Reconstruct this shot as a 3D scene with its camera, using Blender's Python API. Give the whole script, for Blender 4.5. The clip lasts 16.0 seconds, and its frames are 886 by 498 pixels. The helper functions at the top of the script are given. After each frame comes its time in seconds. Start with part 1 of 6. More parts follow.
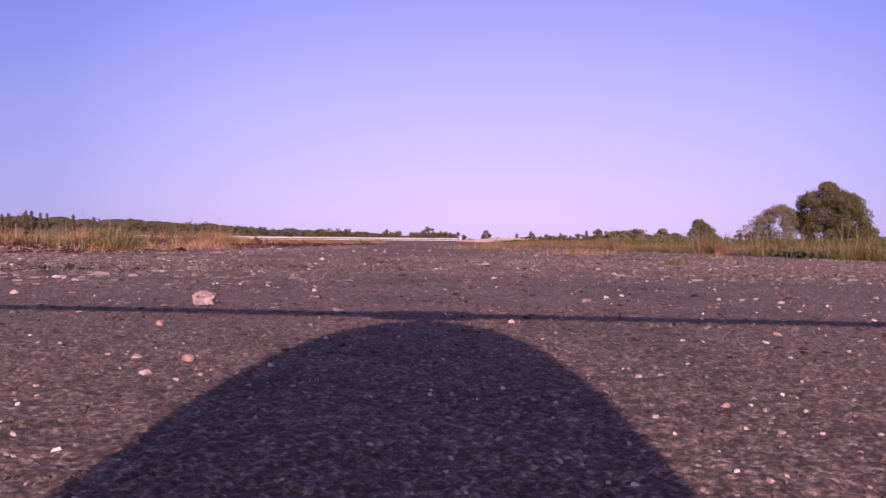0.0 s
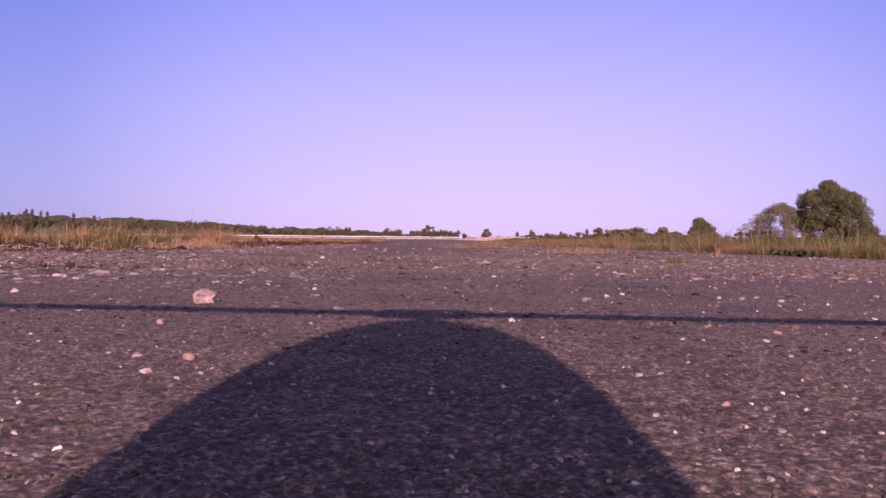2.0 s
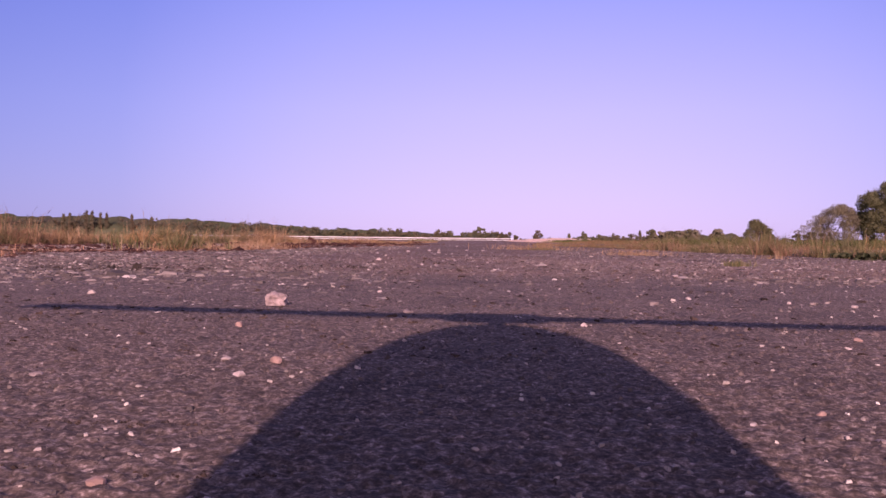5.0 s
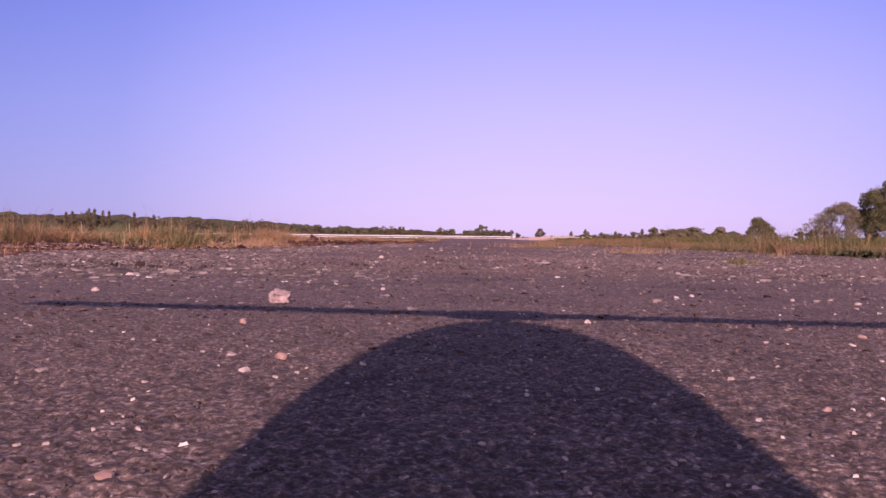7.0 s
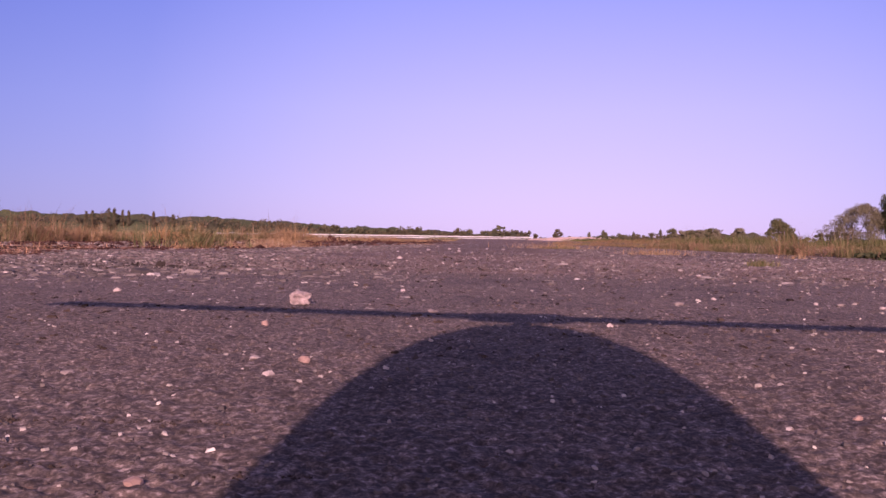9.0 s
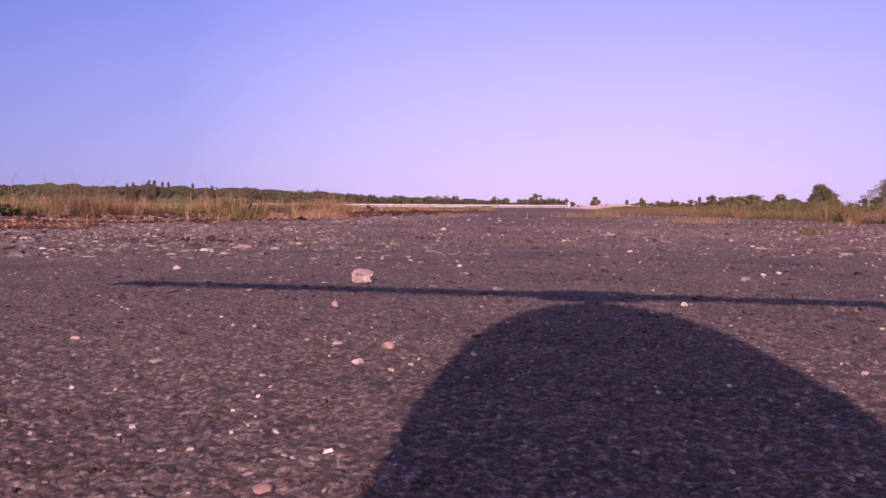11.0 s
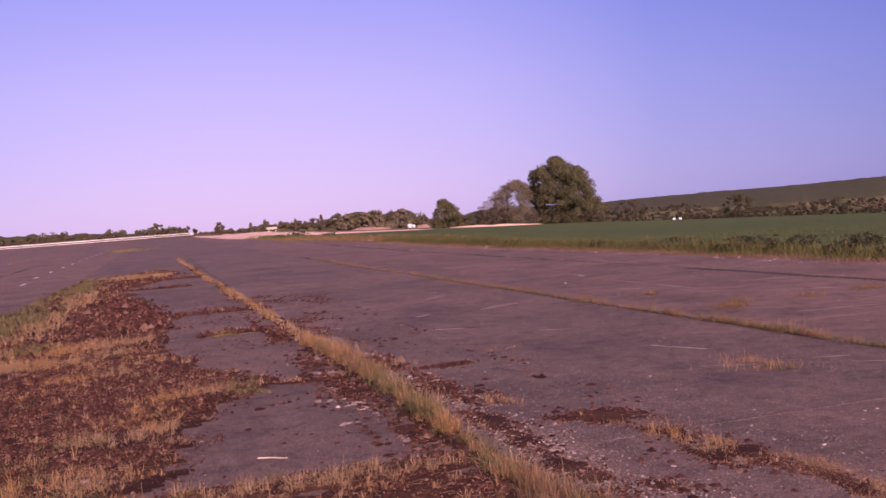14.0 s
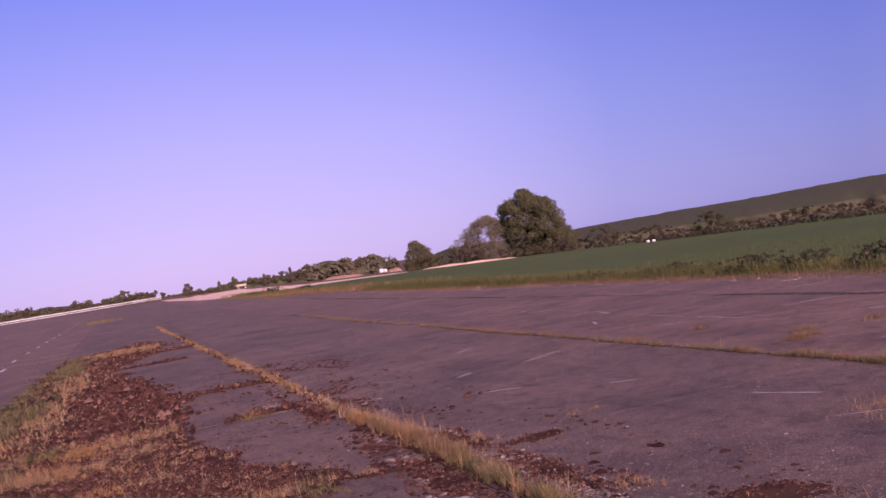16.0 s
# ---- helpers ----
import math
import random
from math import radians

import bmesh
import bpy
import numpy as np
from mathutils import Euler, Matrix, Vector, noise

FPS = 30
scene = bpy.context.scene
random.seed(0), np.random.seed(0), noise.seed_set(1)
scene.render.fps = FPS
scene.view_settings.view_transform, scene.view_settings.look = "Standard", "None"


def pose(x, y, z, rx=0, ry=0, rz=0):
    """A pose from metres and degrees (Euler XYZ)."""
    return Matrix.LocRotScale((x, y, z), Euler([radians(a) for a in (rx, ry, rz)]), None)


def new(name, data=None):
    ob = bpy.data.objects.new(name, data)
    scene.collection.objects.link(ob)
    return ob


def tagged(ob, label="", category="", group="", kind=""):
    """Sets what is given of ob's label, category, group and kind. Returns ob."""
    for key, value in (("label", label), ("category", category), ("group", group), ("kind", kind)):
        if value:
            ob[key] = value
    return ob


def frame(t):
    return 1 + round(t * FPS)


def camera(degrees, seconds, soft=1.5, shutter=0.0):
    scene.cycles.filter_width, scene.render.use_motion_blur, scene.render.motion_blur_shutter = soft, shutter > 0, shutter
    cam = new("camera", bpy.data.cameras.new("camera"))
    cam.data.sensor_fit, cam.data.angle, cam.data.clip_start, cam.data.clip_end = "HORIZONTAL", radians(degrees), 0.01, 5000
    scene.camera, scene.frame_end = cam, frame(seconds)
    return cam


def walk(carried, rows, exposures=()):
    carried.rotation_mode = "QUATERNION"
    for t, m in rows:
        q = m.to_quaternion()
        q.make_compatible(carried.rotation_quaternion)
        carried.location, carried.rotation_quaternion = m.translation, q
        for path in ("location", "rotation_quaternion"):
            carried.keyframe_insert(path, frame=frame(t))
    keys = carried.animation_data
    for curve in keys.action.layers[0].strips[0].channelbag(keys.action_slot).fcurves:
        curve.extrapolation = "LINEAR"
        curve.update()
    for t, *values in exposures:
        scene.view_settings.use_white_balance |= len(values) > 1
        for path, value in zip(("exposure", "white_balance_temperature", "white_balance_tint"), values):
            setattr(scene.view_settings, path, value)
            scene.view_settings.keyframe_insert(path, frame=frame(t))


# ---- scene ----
EXPOSURE, KELVIN, TINT = 0.08, 6400, 61
# ---------------------------------------------------------------- camera and its walk
cam = camera(51.62, 16.0, soft=1.6)
walk(cam, [
    (0, pose(0.0000, 0.0000, 0.0500, 89.651, -0.680, 0.004)),
    (4, pose(-0.0006, -0.0006, 0.0504, 89.512, -0.670, 0.178)),
    (4.5, pose(-0.0122, -0.0039, 0.0520, 89.618, -0.797, 3.102)),
    (7, pose(-0.0143, -0.0048, 0.0512, 89.481, -0.799, 3.352)),
    (8, pose(-0.0138, -0.0050, 0.0509, 89.489, -0.684, 3.310)),
    (8.5, pose(-0.0162, -0.0042, 0.0515, 89.539, -0.893, 3.703)),
    (8.7, pose(-0.0168, -0.0038, 0.0527, 89.509, -1.036, 4.414)),
    (10.8, pose(-0.0177, 0.0001, 0.0512, 89.340, -0.847, 4.433)),
    (11, pose(-0.0380, 0.0037, 0.0581, 87.520, -0.492, 6.726)),
    (11.2, pose(-0.1053, 0.0103, 0.1374, 87.031, 1.114, 7.427)),
    (11.5, pose(-0.2977, 0.1088, 0.3411, 86.674, -0.845, 7.228)),
    (11.8, pose(-0.5904, 0.1411, 0.5597, 86.187, -2.672, 7.248)),
    (12, pose(-0.8677, 0.1998, 0.6619, 86.292, -3.637, 6.956)),
    (12.2, pose(-1.2395, 0.3189, 0.7294, 86.842, -1.905, 6.930)),
    (12.3, pose(-1.4415, 0.3290, 0.7956, 87.860, 0.232, 7.259)),
    (12.5, pose(-1.8510, 0.3385, 0.9949, 88.966, 3.580, 7.709)),
    (12.7, pose(-2.2852, 0.4828, 1.2689, 88.349, 3.987, 7.295)),
    (13, pose(-2.9175, 0.5139, 1.5836, 86.228, 4.462, 5.671)),
    (13.2, pose(-3.3422, 0.6279, 1.6227, 85.227, 3.666, -1.563)),
    (13.3, pose(-3.5123, 0.6826, 1.5970, 85.756, 3.261, -5.994)),
    (13.4, pose(-3.7089, 0.7206, 1.5987, 86.650, 2.420, -10.642)),
    (13.5, pose(-3.8773, 0.6948, 1.5884, 87.342, 2.243, -14.379)),
    (13.7, pose(-4.2004, 0.8984, 1.5471, 88.453, 2.657, -17.826)),
    (13.8, pose(-4.3514, 0.9697, 1.5337, 88.369, 3.467, -17.784)),
    (14, pose(-4.7328, 1.0464, 1.5263, 87.946, 3.860, -17.392)),
    (14.2, pose(-5.0472, 1.1682, 1.5428, 87.339, 3.612, -17.622)),
    (14.3, pose(-5.2486, 1.1443, 1.5796, 86.902, 3.728, -17.727)),
    (14.5, pose(-5.5328, 1.3339, 1.6017, 86.404, 5.094, -18.005)),
    (14.7, pose(-5.8063, 1.4062, 1.6591, 86.505, 8.862, -17.606)),
    (14.8, pose(-5.8946, 1.5346, 1.6973, 86.072, 10.511, -17.671)),
    (15, pose(-6.1009, 1.6264, 1.7825, 84.799, 12.416, -18.335)),
    (15.2, pose(-6.1053, 1.7259, 1.8291, 83.477, 12.582, -18.326)),
    (15.3, pose(-6.0971, 1.7962, 1.8140, 82.909, 12.347, -18.421)),
    (15.5, pose(-6.0464, 1.9020, 1.7655, 84.517, 11.092, -19.106)),
    (15.7, pose(-5.7917, 2.0596, 1.7065, 88.622, 9.331, -19.350)),
    (15.8, pose(-5.6511, 2.1176, 1.7595, 89.430, 9.101, -19.616)),
    (16, pose(-5.3363, 2.2957, 1.7961, 90.203, 8.822, -19.532)),
], exposures=[(t, EXPOSURE + e, KELVIN + k, TINT + m) for t, e, k, m in ((0, 0.0, 0, 0), (10.8, 0.0, 0, 0), (12.0, 0.02, 150, 4), (12.5, -0.02, 100, 4), (12.7, -0.08, 50, 4), (13.0, -0.14, 250, 6), (13.2, -0.16, 250, 7), (13.5, -0.08, 200, 4), (15.0, -0.08, 200, 4), (15.5, 0.06, 200, 4), (15.8, 0.2, 100, 2), (16, -0.17, -200, 3))])

# ---------------------------------------------------------------- world and sun
SUN_EL = radians(22.2)
SKY_STOPS = [(0.0, (0.57, 0.56, 0.78)), (0.14, (0.44, 0.5, 0.82)), (0.3, (0.22, 0.34, 0.8)), (0.6, (0.15, 0.17, 0.3)), (1.0, (0.12, 0.13, 0.2))]
world = bpy.data.worlds.new("world")
scene.world = world
world.use_nodes = True
wn, wl = world.node_tree.nodes, world.node_tree.links
wn.clear()
sky = wn.new("ShaderNodeTexSky")
sky.sky_type, sky.sun_disc = "NISHITA", False
sky.sun_elevation, sky.sun_rotation = SUN_EL, math.pi
sky.air_density, sky.dust_density, sky.ozone_density = 1.0, 0.6, 2.0
w_bg = wn.new("ShaderNodeBackground")
w_bg.inputs["Strength"].default_value = 1.0
w_out = wn.new("ShaderNodeOutputWorld")
w_co = wn.new("ShaderNodeTexCoord")
w_xyz = wn.new("ShaderNodeSeparateXYZ")
wl.new(w_co.outputs["Generated"], w_xyz.inputs[0])
w_ramp = wn.new("ShaderNodeValToRGB")
for _ in range(3):
    w_ramp.color_ramp.elements.new(0.5)
for el, (at, col) in zip(w_ramp.color_ramp.elements, SKY_STOPS):
    el.position, el.color = at, (*col, 1)
wl.new(w_xyz.outputs[2], w_ramp.inputs["Fac"])
w_dot = wn.new("ShaderNodeVectorMath")
w_dot.operation = "DOT_PRODUCT"
w_dot.inputs[1].default_value = (0.07, 0.99, 0.1)
wl.new(w_co.outputs["Generated"], w_dot.inputs[0])
w_half = wn.new("ShaderNodeMath")
w_half.operation = "MULTIPLY_ADD"
w_half.inputs[1].default_value, w_half.inputs[2].default_value = 0.5, 0.5
wl.new(w_dot.outputs["Value"], w_half.inputs[0])
# ahead, the sky colour is darkened outwards to imitate lens falloff
w_lobe = wn.new("ShaderNodeValToRGB")
w_lobe.color_ramp.interpolation = "LINEAR"
for _ in range(4):
    w_lobe.color_ramp.elements.new(0.5)
for el, (at, col) in zip(w_lobe.color_ramp.elements, [(0.0, (2.6, 1.9, 1.0)), (0.5, (1.0, 0.85, 0.75)), (0.88, (0.33, 0.48, 0.71)), (0.945, (0.53, 0.67, 0.84)), (0.98, (0.93, 0.97, 1.0)), (1.0, (1.12, 1.09, 1.05))]):
    el.position, el.color = at, (*col, 1)
wl.new(w_half.outputs[0], w_lobe.inputs["Fac"])
w_falloff = wn.new("ShaderNodeMix")
w_falloff.data_type, w_falloff.blend_type = "RGBA", "MULTIPLY"
w_falloff.inputs[0].default_value = 1.0
wl.new(w_ramp.outputs[0], w_falloff.inputs[6])
wl.new(w_lobe.outputs[0], w_falloff.inputs[7])
w_dim = wn.new("ShaderNodeMix")
w_dim.data_type, w_dim.blend_type = "RGBA", "MULTIPLY"
w_dim.inputs[0].default_value, w_dim.inputs[7].default_value = 1.0, (0.1, 0.1, 0.1, 1)
wl.new(sky.outputs[0], w_dim.inputs[6])
w_mix = wn.new("ShaderNodeMix")
w_mix.data_type = "RGBA"
w_mix.inputs[0].default_value = 0.8
wl.new(w_dim.outputs[2], w_mix.inputs[6])
wl.new(w_falloff.outputs[2], w_mix.inputs[7])
wl.new(w_mix.outputs[2], w_bg.inputs["Color"])
wl.new(w_bg.outputs[0], w_out.inputs["Surface"])

sun_data = bpy.data.lights.new("sun", "SUN")
sun_data.energy, sun_data.angle, sun_data.color = 5.0, radians(0.55), (1.0, 0.8, 0.61)
sun = new("sun", sun_data)
sun.matrix_world = pose(0, -20, 30, 90 - math.degrees(SUN_EL), 0, 0)

rng = np.random.default_rng(7)


# ---------------------------------------------------------------- small helpers
def lattice(ix, iy, seed):
    h = (ix * 374761393 + iy * 668265263 + seed * 974634777) & 0x7FFFFFFF
    h = ((h ^ (h >> 13)) * 1274126177) & 0x7FFFFFFF
    return ((h ^ (h >> 16)) & 0xFFFF) / 65535.0


def value_noise(x, y, seed=0):
    x, y = np.asarray(x, float), np.asarray(y, float)
    ix, iy = np.floor(x).astype(np.int64), np.floor(y).astype(np.int64)
    fx, fy = x - ix, y - iy
    fx, fy = fx * fx * (3 - 2 * fx), fy * fy * (3 - 2 * fy)
    a, b = lattice(ix, iy, seed), lattice(ix + 1, iy, seed)
    c, d = lattice(ix, iy + 1, seed), lattice(ix + 1, iy + 1, seed)
    return (a * (1 - fx) + b * fx) * (1 - fy) + (c * (1 - fx) + d * fx) * fy


def fbm(x, y, seed=0, octaves=3):
    total, amp = 0.0, 0.5
    for o in range(octaves):
        total = total + amp * value_noise(np.asarray(x) * 2**o, np.asarray(y) * 2**o, seed + o)
        amp /= 2
    return total / (1 - 0.5**octaves)


def gz(x, y):
    """Height of the land: level round the start, rising a little ahead, falling away over the field."""
    x, y = np.asarray(x, float), np.asarray(y, float)
    ahead = 0.0033 * np.clip(y - 40, 0, 320)
    side = -0.02 * np.clip(x - 10.5, 0, 190)
    return ahead * np.clip(1 - (x - 10) / 60, 0, 1) + side


def mesh_np(name, verts, faces, mats=(), smooth=False, index=None):
    verts, faces = np.asarray(verts, np.float32).reshape(-1, 3), np.asarray(faces, np.int32)
    k = faces.shape[1]
    me = bpy.data.meshes.new(name)
    me.vertices.add(len(verts))
    me.vertices.foreach_set("co", verts.ravel())
    me.loops.add(faces.size)
    me.loops.foreach_set("vertex_index", faces.ravel())
    me.polygons.add(len(faces))
    me.polygons.foreach_set("loop_start", np.arange(0, faces.size, k, dtype=np.int32))
    me.polygons.foreach_set("use_smooth", np.full(len(faces), bool(smooth)))
    if index is not None:
        me.polygons.foreach_set("material_index", np.asarray(index, np.int32))
    for m in mats:
        me.materials.append(m)
    me.update(calc_edges=True)
    me.validate()
    return me


def mesh_bm(name, bm, mat, smooth=False):
    me = bpy.data.meshes.new(name)
    bm.to_mesh(me)
    bm.free()
    me.materials.append(mat)
    me.polygons.foreach_set("use_smooth", np.full(len(me.polygons), bool(smooth)))
    return me


def part(name, bm, material, parent, label="", smooth=False):
    ob = new(name, mesh_bm(name, bm, material, smooth))
    ob.parent = parent
    return tagged(ob, label)


def empty(name, x, y, z, rz=0.0):
    ob = new(name)
    ob.matrix_basis = pose(x, y, z, 0, 0, rz)
    return ob


def box(bm, x0, x1, y0, y1, z0, z1, bevel=0.0, m=None):
    made = bmesh.ops.create_cube(bm, size=1.0)["verts"]
    bmesh.ops.transform(bm, verts=made, matrix=Matrix.Translation(((x0 + x1) / 2, (y0 + y1) / 2, (z0 + z1) / 2)) @ Matrix.Diagonal((x1 - x0, y1 - y0, z1 - z0, 1)))
    if bevel:
        edges = list({e for v in made for e in v.link_edges})
        made = list({v for f in bmesh.ops.bevel(bm, geom=edges, offset=bevel, segments=2, affect="EDGES")["faces"] for v in f.verts} | set(v for v in made if v.is_valid))
    if m is not None:
        bmesh.ops.transform(bm, verts=[v for v in made if v.is_valid], matrix=m)
    return bm


def tube(bm, a, b, ra, rb, sides=8):
    """A tapered round bar from a to b."""
    a, b = Vector(a), Vector(b)
    q = (b - a).to_track_quat("Z", "Y").to_matrix().to_4x4()
    made = bmesh.ops.create_cone(bm, cap_ends=True, segments=sides, radius1=ra, radius2=rb, depth=(b - a).length)["verts"]
    bmesh.ops.transform(bm, verts=made, matrix=Matrix.Translation((a + b) / 2) @ q)
    return bm


# ---------------------------------------------------------------- materials
def material(name):
    m = bpy.data.materials.new(name)
    m.use_nodes = True
    n, l = m.node_tree.nodes, m.node_tree.links
    return m, n, l, n["Principled BSDF"]


def node(n, kind, **values):
    made = n.new(kind)
    for key, value in values.items():
        made.inputs[key].default_value = value
    return made


def ramp(n, l, source, *stops):
    r = n.new("ShaderNodeValToRGB")
    e = r.color_ramp.elements
    while len(e) < len(stops):
        e.new(0.5)
    for el, (at, col) in zip(e, stops):
        el.position = at
        el.color = (*col, 1) if len(col) == 3 else col
    l.new(source, r.inputs["Fac"])
    return r.outputs["Color"]


def mixed(n, l, fac, a, b, mode="MIX"):
    mx = n.new("ShaderNodeMix")
    mx.data_type, mx.blend_type = "RGBA", mode
    for sock, val in ((mx.inputs[0], fac), (mx.inputs[6], a), (mx.inputs[7], b)):
        if hasattr(val, "is_linked"):
            l.new(val, sock)
        elif isinstance(val, tuple):
            sock.default_value = (*val, 1)
        else:
            sock.default_value = val
    return mx.outputs[2]


def bump(n, l, height, strength, distance, bsdf, under=None):
    b = node(n, "ShaderNodeBump", Strength=strength, Distance=distance)
    l.new(height, b.inputs["Height"])
    if under is not None:
        l.new(under, b.inputs["Normal"])
    if bsdf is not None:
        l.new(b.outputs[0], bsdf.inputs["Normal"])
    return b.outputs[0]


def asphalt_material(name, dark, light, chips, grain=190.0, coarse_grain=95.0, coarse_share=0.45, relief=1.0):
    """Old bituminous surface: binder, exposed aggregate, stains, fine relief. chips: how much aggregate shows."""
    m, n, l, b = material(name)
    pos = n.new("ShaderNodeNewGeometry").outputs["Position"]
    rand = n.new("ShaderNodeObjectInfo").outputs["Random"]
    big = node(n, "ShaderNodeTexNoise", Scale=0.55, Detail=4.0, Roughness=0.6)
    mid = node(n, "ShaderNodeTexNoise", Scale=6.0, Detail=5.0, Roughness=0.65)
    fine = node(n, "ShaderNodeTexNoise", Scale=210.0, Detail=3.0, Roughness=0.7)
    cells = node(n, "ShaderNodeTexVoronoi", Scale=grain, Randomness=1.0)
    coarse = node(n, "ShaderNodeTexVoronoi", Scale=coarse_grain, Randomness=1.0)
    patch = node(n, "ShaderNodeTexNoise", Scale=2.3, Detail=5.0, Roughness=0.7)
    blotch = node(n, "ShaderNodeTexNoise", Scale=70.0, Detail=3.0, Roughness=0.6)
    for t in (big, mid, fine, cells, coarse, patch, blotch):
        l.new(pos, t.inputs["Vector"])
    base = mixed(n, l, ramp(n, l, mid.outputs[0], (0.35, (0, 0, 0)), (0.7, (1, 1, 1))), dark, light)
    sep = n.new("ShaderNodeSeparateColor")
    l.new(cells.outputs["Color"], sep.inputs[0])
    speck = ramp(n, l, sep.outputs[0], (0.0, (0, 0, 0)), (1 - chips, (0, 0, 0)), (min(0.995, 1 - chips + 0.12), (1, 1, 1)))
    tone = ramp(n, l, sep.outputs[1], (0.0, (0.16, 0.145, 0.135)), (0.5, (0.27, 0.245, 0.225)), (0.85, (0.36, 0.3, 0.26)), (1.0, (0.55, 0.52, 0.47)))
    col = mixed(n, l, speck, base, tone)
    sep2 = n.new("ShaderNodeSeparateColor")
    l.new(coarse.outputs["Color"], sep2.inputs[0])
    speck2 = ramp(n, l, sep2.outputs[2], (0.0, (0, 0, 0)), (1 - chips * coarse_share, (0, 0, 0)), (0.998, (1, 1, 1)))
    col = mixed(n, l, speck2, col, mixed(n, l, sep2.outputs[0], (0.2, 0.17, 0.155), (0.42, 0.38, 0.34)))
    stain = ramp(n, l, big.outputs[0], (0.32, (0.68, 0.68, 0.71)), (0.48, (0.95, 0.94, 0.93)), (0.64, (1.14, 1.1, 1.06)))
    col = mixed(n, l, 1.0, col, stain, "MULTIPLY")
    dirt = ramp(n, l, patch.outputs[0], (0.33, (0.66, 0.66, 0.69)), (0.47, (0.98, 0.98, 0.98)), (0.68, (1.1, 1.08, 1.06)))
    col = mixed(n, l, 1.0, col, dirt, "MULTIPLY")
    mottle = ramp(n, l, blotch.outputs[0], (0.32, (0.7, 0.7, 0.72)), (0.5, (1.0, 1.0, 1.0)), (0.68, (1.28, 1.25, 1.22)))
    col = mixed(n, l, 1.0, col, mottle, "MULTIPLY")
    slab = ramp(n, l, rand, (0.0, (0.9, 0.9, 0.92)), (1.0, (1.06, 1.04, 1.02)))
    col = mixed(n, l, 1.0, col, slab, "MULTIPLY")
    l.new(col, b.inputs["Base Color"])
    b.inputs["Roughness"].default_value = 0.86
    b.inputs["Specular IOR Level"].default_value = 0.3
    inv = n.new("ShaderNodeMath")
    inv.operation, inv.inputs[0].default_value = "SUBTRACT", 1.0
    l.new(cells.outputs["Distance"], inv.inputs[1])
    one = bump(n, l, inv.outputs[0], 0.8 * relief, 0.005, None)
    two = bump(n, l, fine.outputs[0], 0.35 * relief, 0.003, None, one)
    bump(n, l, mid.outputs[0], 0.3, 0.012, b, two)
    return m


def pitted_material():
    """The same worn surface seen from close by: soft mottled grain."""
    m, n, l, b = material("asphalt_pitted")
    pos = n.new("ShaderNodeNewGeometry").outputs["Position"]
    patch = node(n, "ShaderNodeTexNoise", Scale=7.0, Detail=5.0, Roughness=0.65)
    blotch = node(n, "ShaderNodeTexNoise", Scale=90.0, Detail=3.0, Roughness=0.6)
    grain = node(n, "ShaderNodeTexNoise", Scale=420.0, Detail=3.0, Roughness=0.75)
    for t in (patch, blotch, grain):
        l.new(pos, t.inputs["Vector"])
    col = ramp(n, l, grain.outputs[0], (0.34, (0.055, 0.042, 0.037)), (0.46, (0.101, 0.077, 0.066)), (0.55, (0.175, 0.134, 0.114)), (0.63, (0.313, 0.248, 0.216)), (0.7, (0.506, 0.414, 0.368)))
    col = mixed(n, l, 1.0, col, ramp(n, l, blotch.outputs[0], (0.33, (0.72, 0.72, 0.74)), (0.5, (1.0, 1.0, 1.0)), (0.68, (1.25, 1.22, 1.2))), "MULTIPLY")
    col = mixed(n, l, 1.0, col, ramp(n, l, patch.outputs[0], (0.35, (0.74, 0.74, 0.77)), (0.5, (1.0, 1.0, 1.0)), (0.68, (1.12, 1.09, 1.06))), "MULTIPLY")
    l.new(col, b.inputs["Base Color"])
    b.inputs["Roughness"].default_value, b.inputs["Specular IOR Level"].default_value = 0.88, 0.2
    return m


def varied(name, stops, scale=2.0, rough=0.85, spec=0.2, trans=0.0, patch=None, patch_scale=0.4):
    """A material whose colour changes from piece to piece of one mesh, and over patches of the place."""
    m, n, l, b = material(name)
    geo = n.new("ShaderNodeNewGeometry")
    isl = geo.outputs["Random Per Island"]
    ns = node(n, "ShaderNodeTexNoise", Scale=patch_scale, Detail=3.0)
    l.new(geo.outputs["Position"], ns.inputs["Vector"])
    col = ramp(n, l, isl, *stops)
    if patch:
        col = mixed(n, l, ramp(n, l, ns.outputs[0], (0.42, (0, 0, 0)), (0.62, (1, 1, 1))), col, mixed(n, l, isl, patch[0], patch[1]))
    fine = node(n, "ShaderNodeTexNoise", Scale=scale * 20, Detail=2.0)
    l.new(geo.outputs["Position"], fine.inputs["Vector"])
    col = mixed(n, l, 1.0, col, ramp(n, l, fine.outputs[0], (0.3, (0.78, 0.78, 0.78)), (0.7, (1.12, 1.12, 1.12))), "MULTIPLY")
    l.new(col, b.inputs["Base Color"])
    b.inputs["Roughness"].default_value = rough
    b.inputs["Specular IOR Level"].default_value = spec
    if trans:
        tr = n.new("ShaderNodeBsdfTranslucent")
        l.new(col, tr.inputs["Color"])
        mx = n.new("ShaderNodeMixShader")
        mx.inputs[0].default_value = trans
        l.new(b.outputs[0], mx.inputs[1])
        l.new(tr.outputs[0], mx.inputs[2])
        l.new(mx.outputs[0], n["Material Output"].inputs["Surface"])
    return m


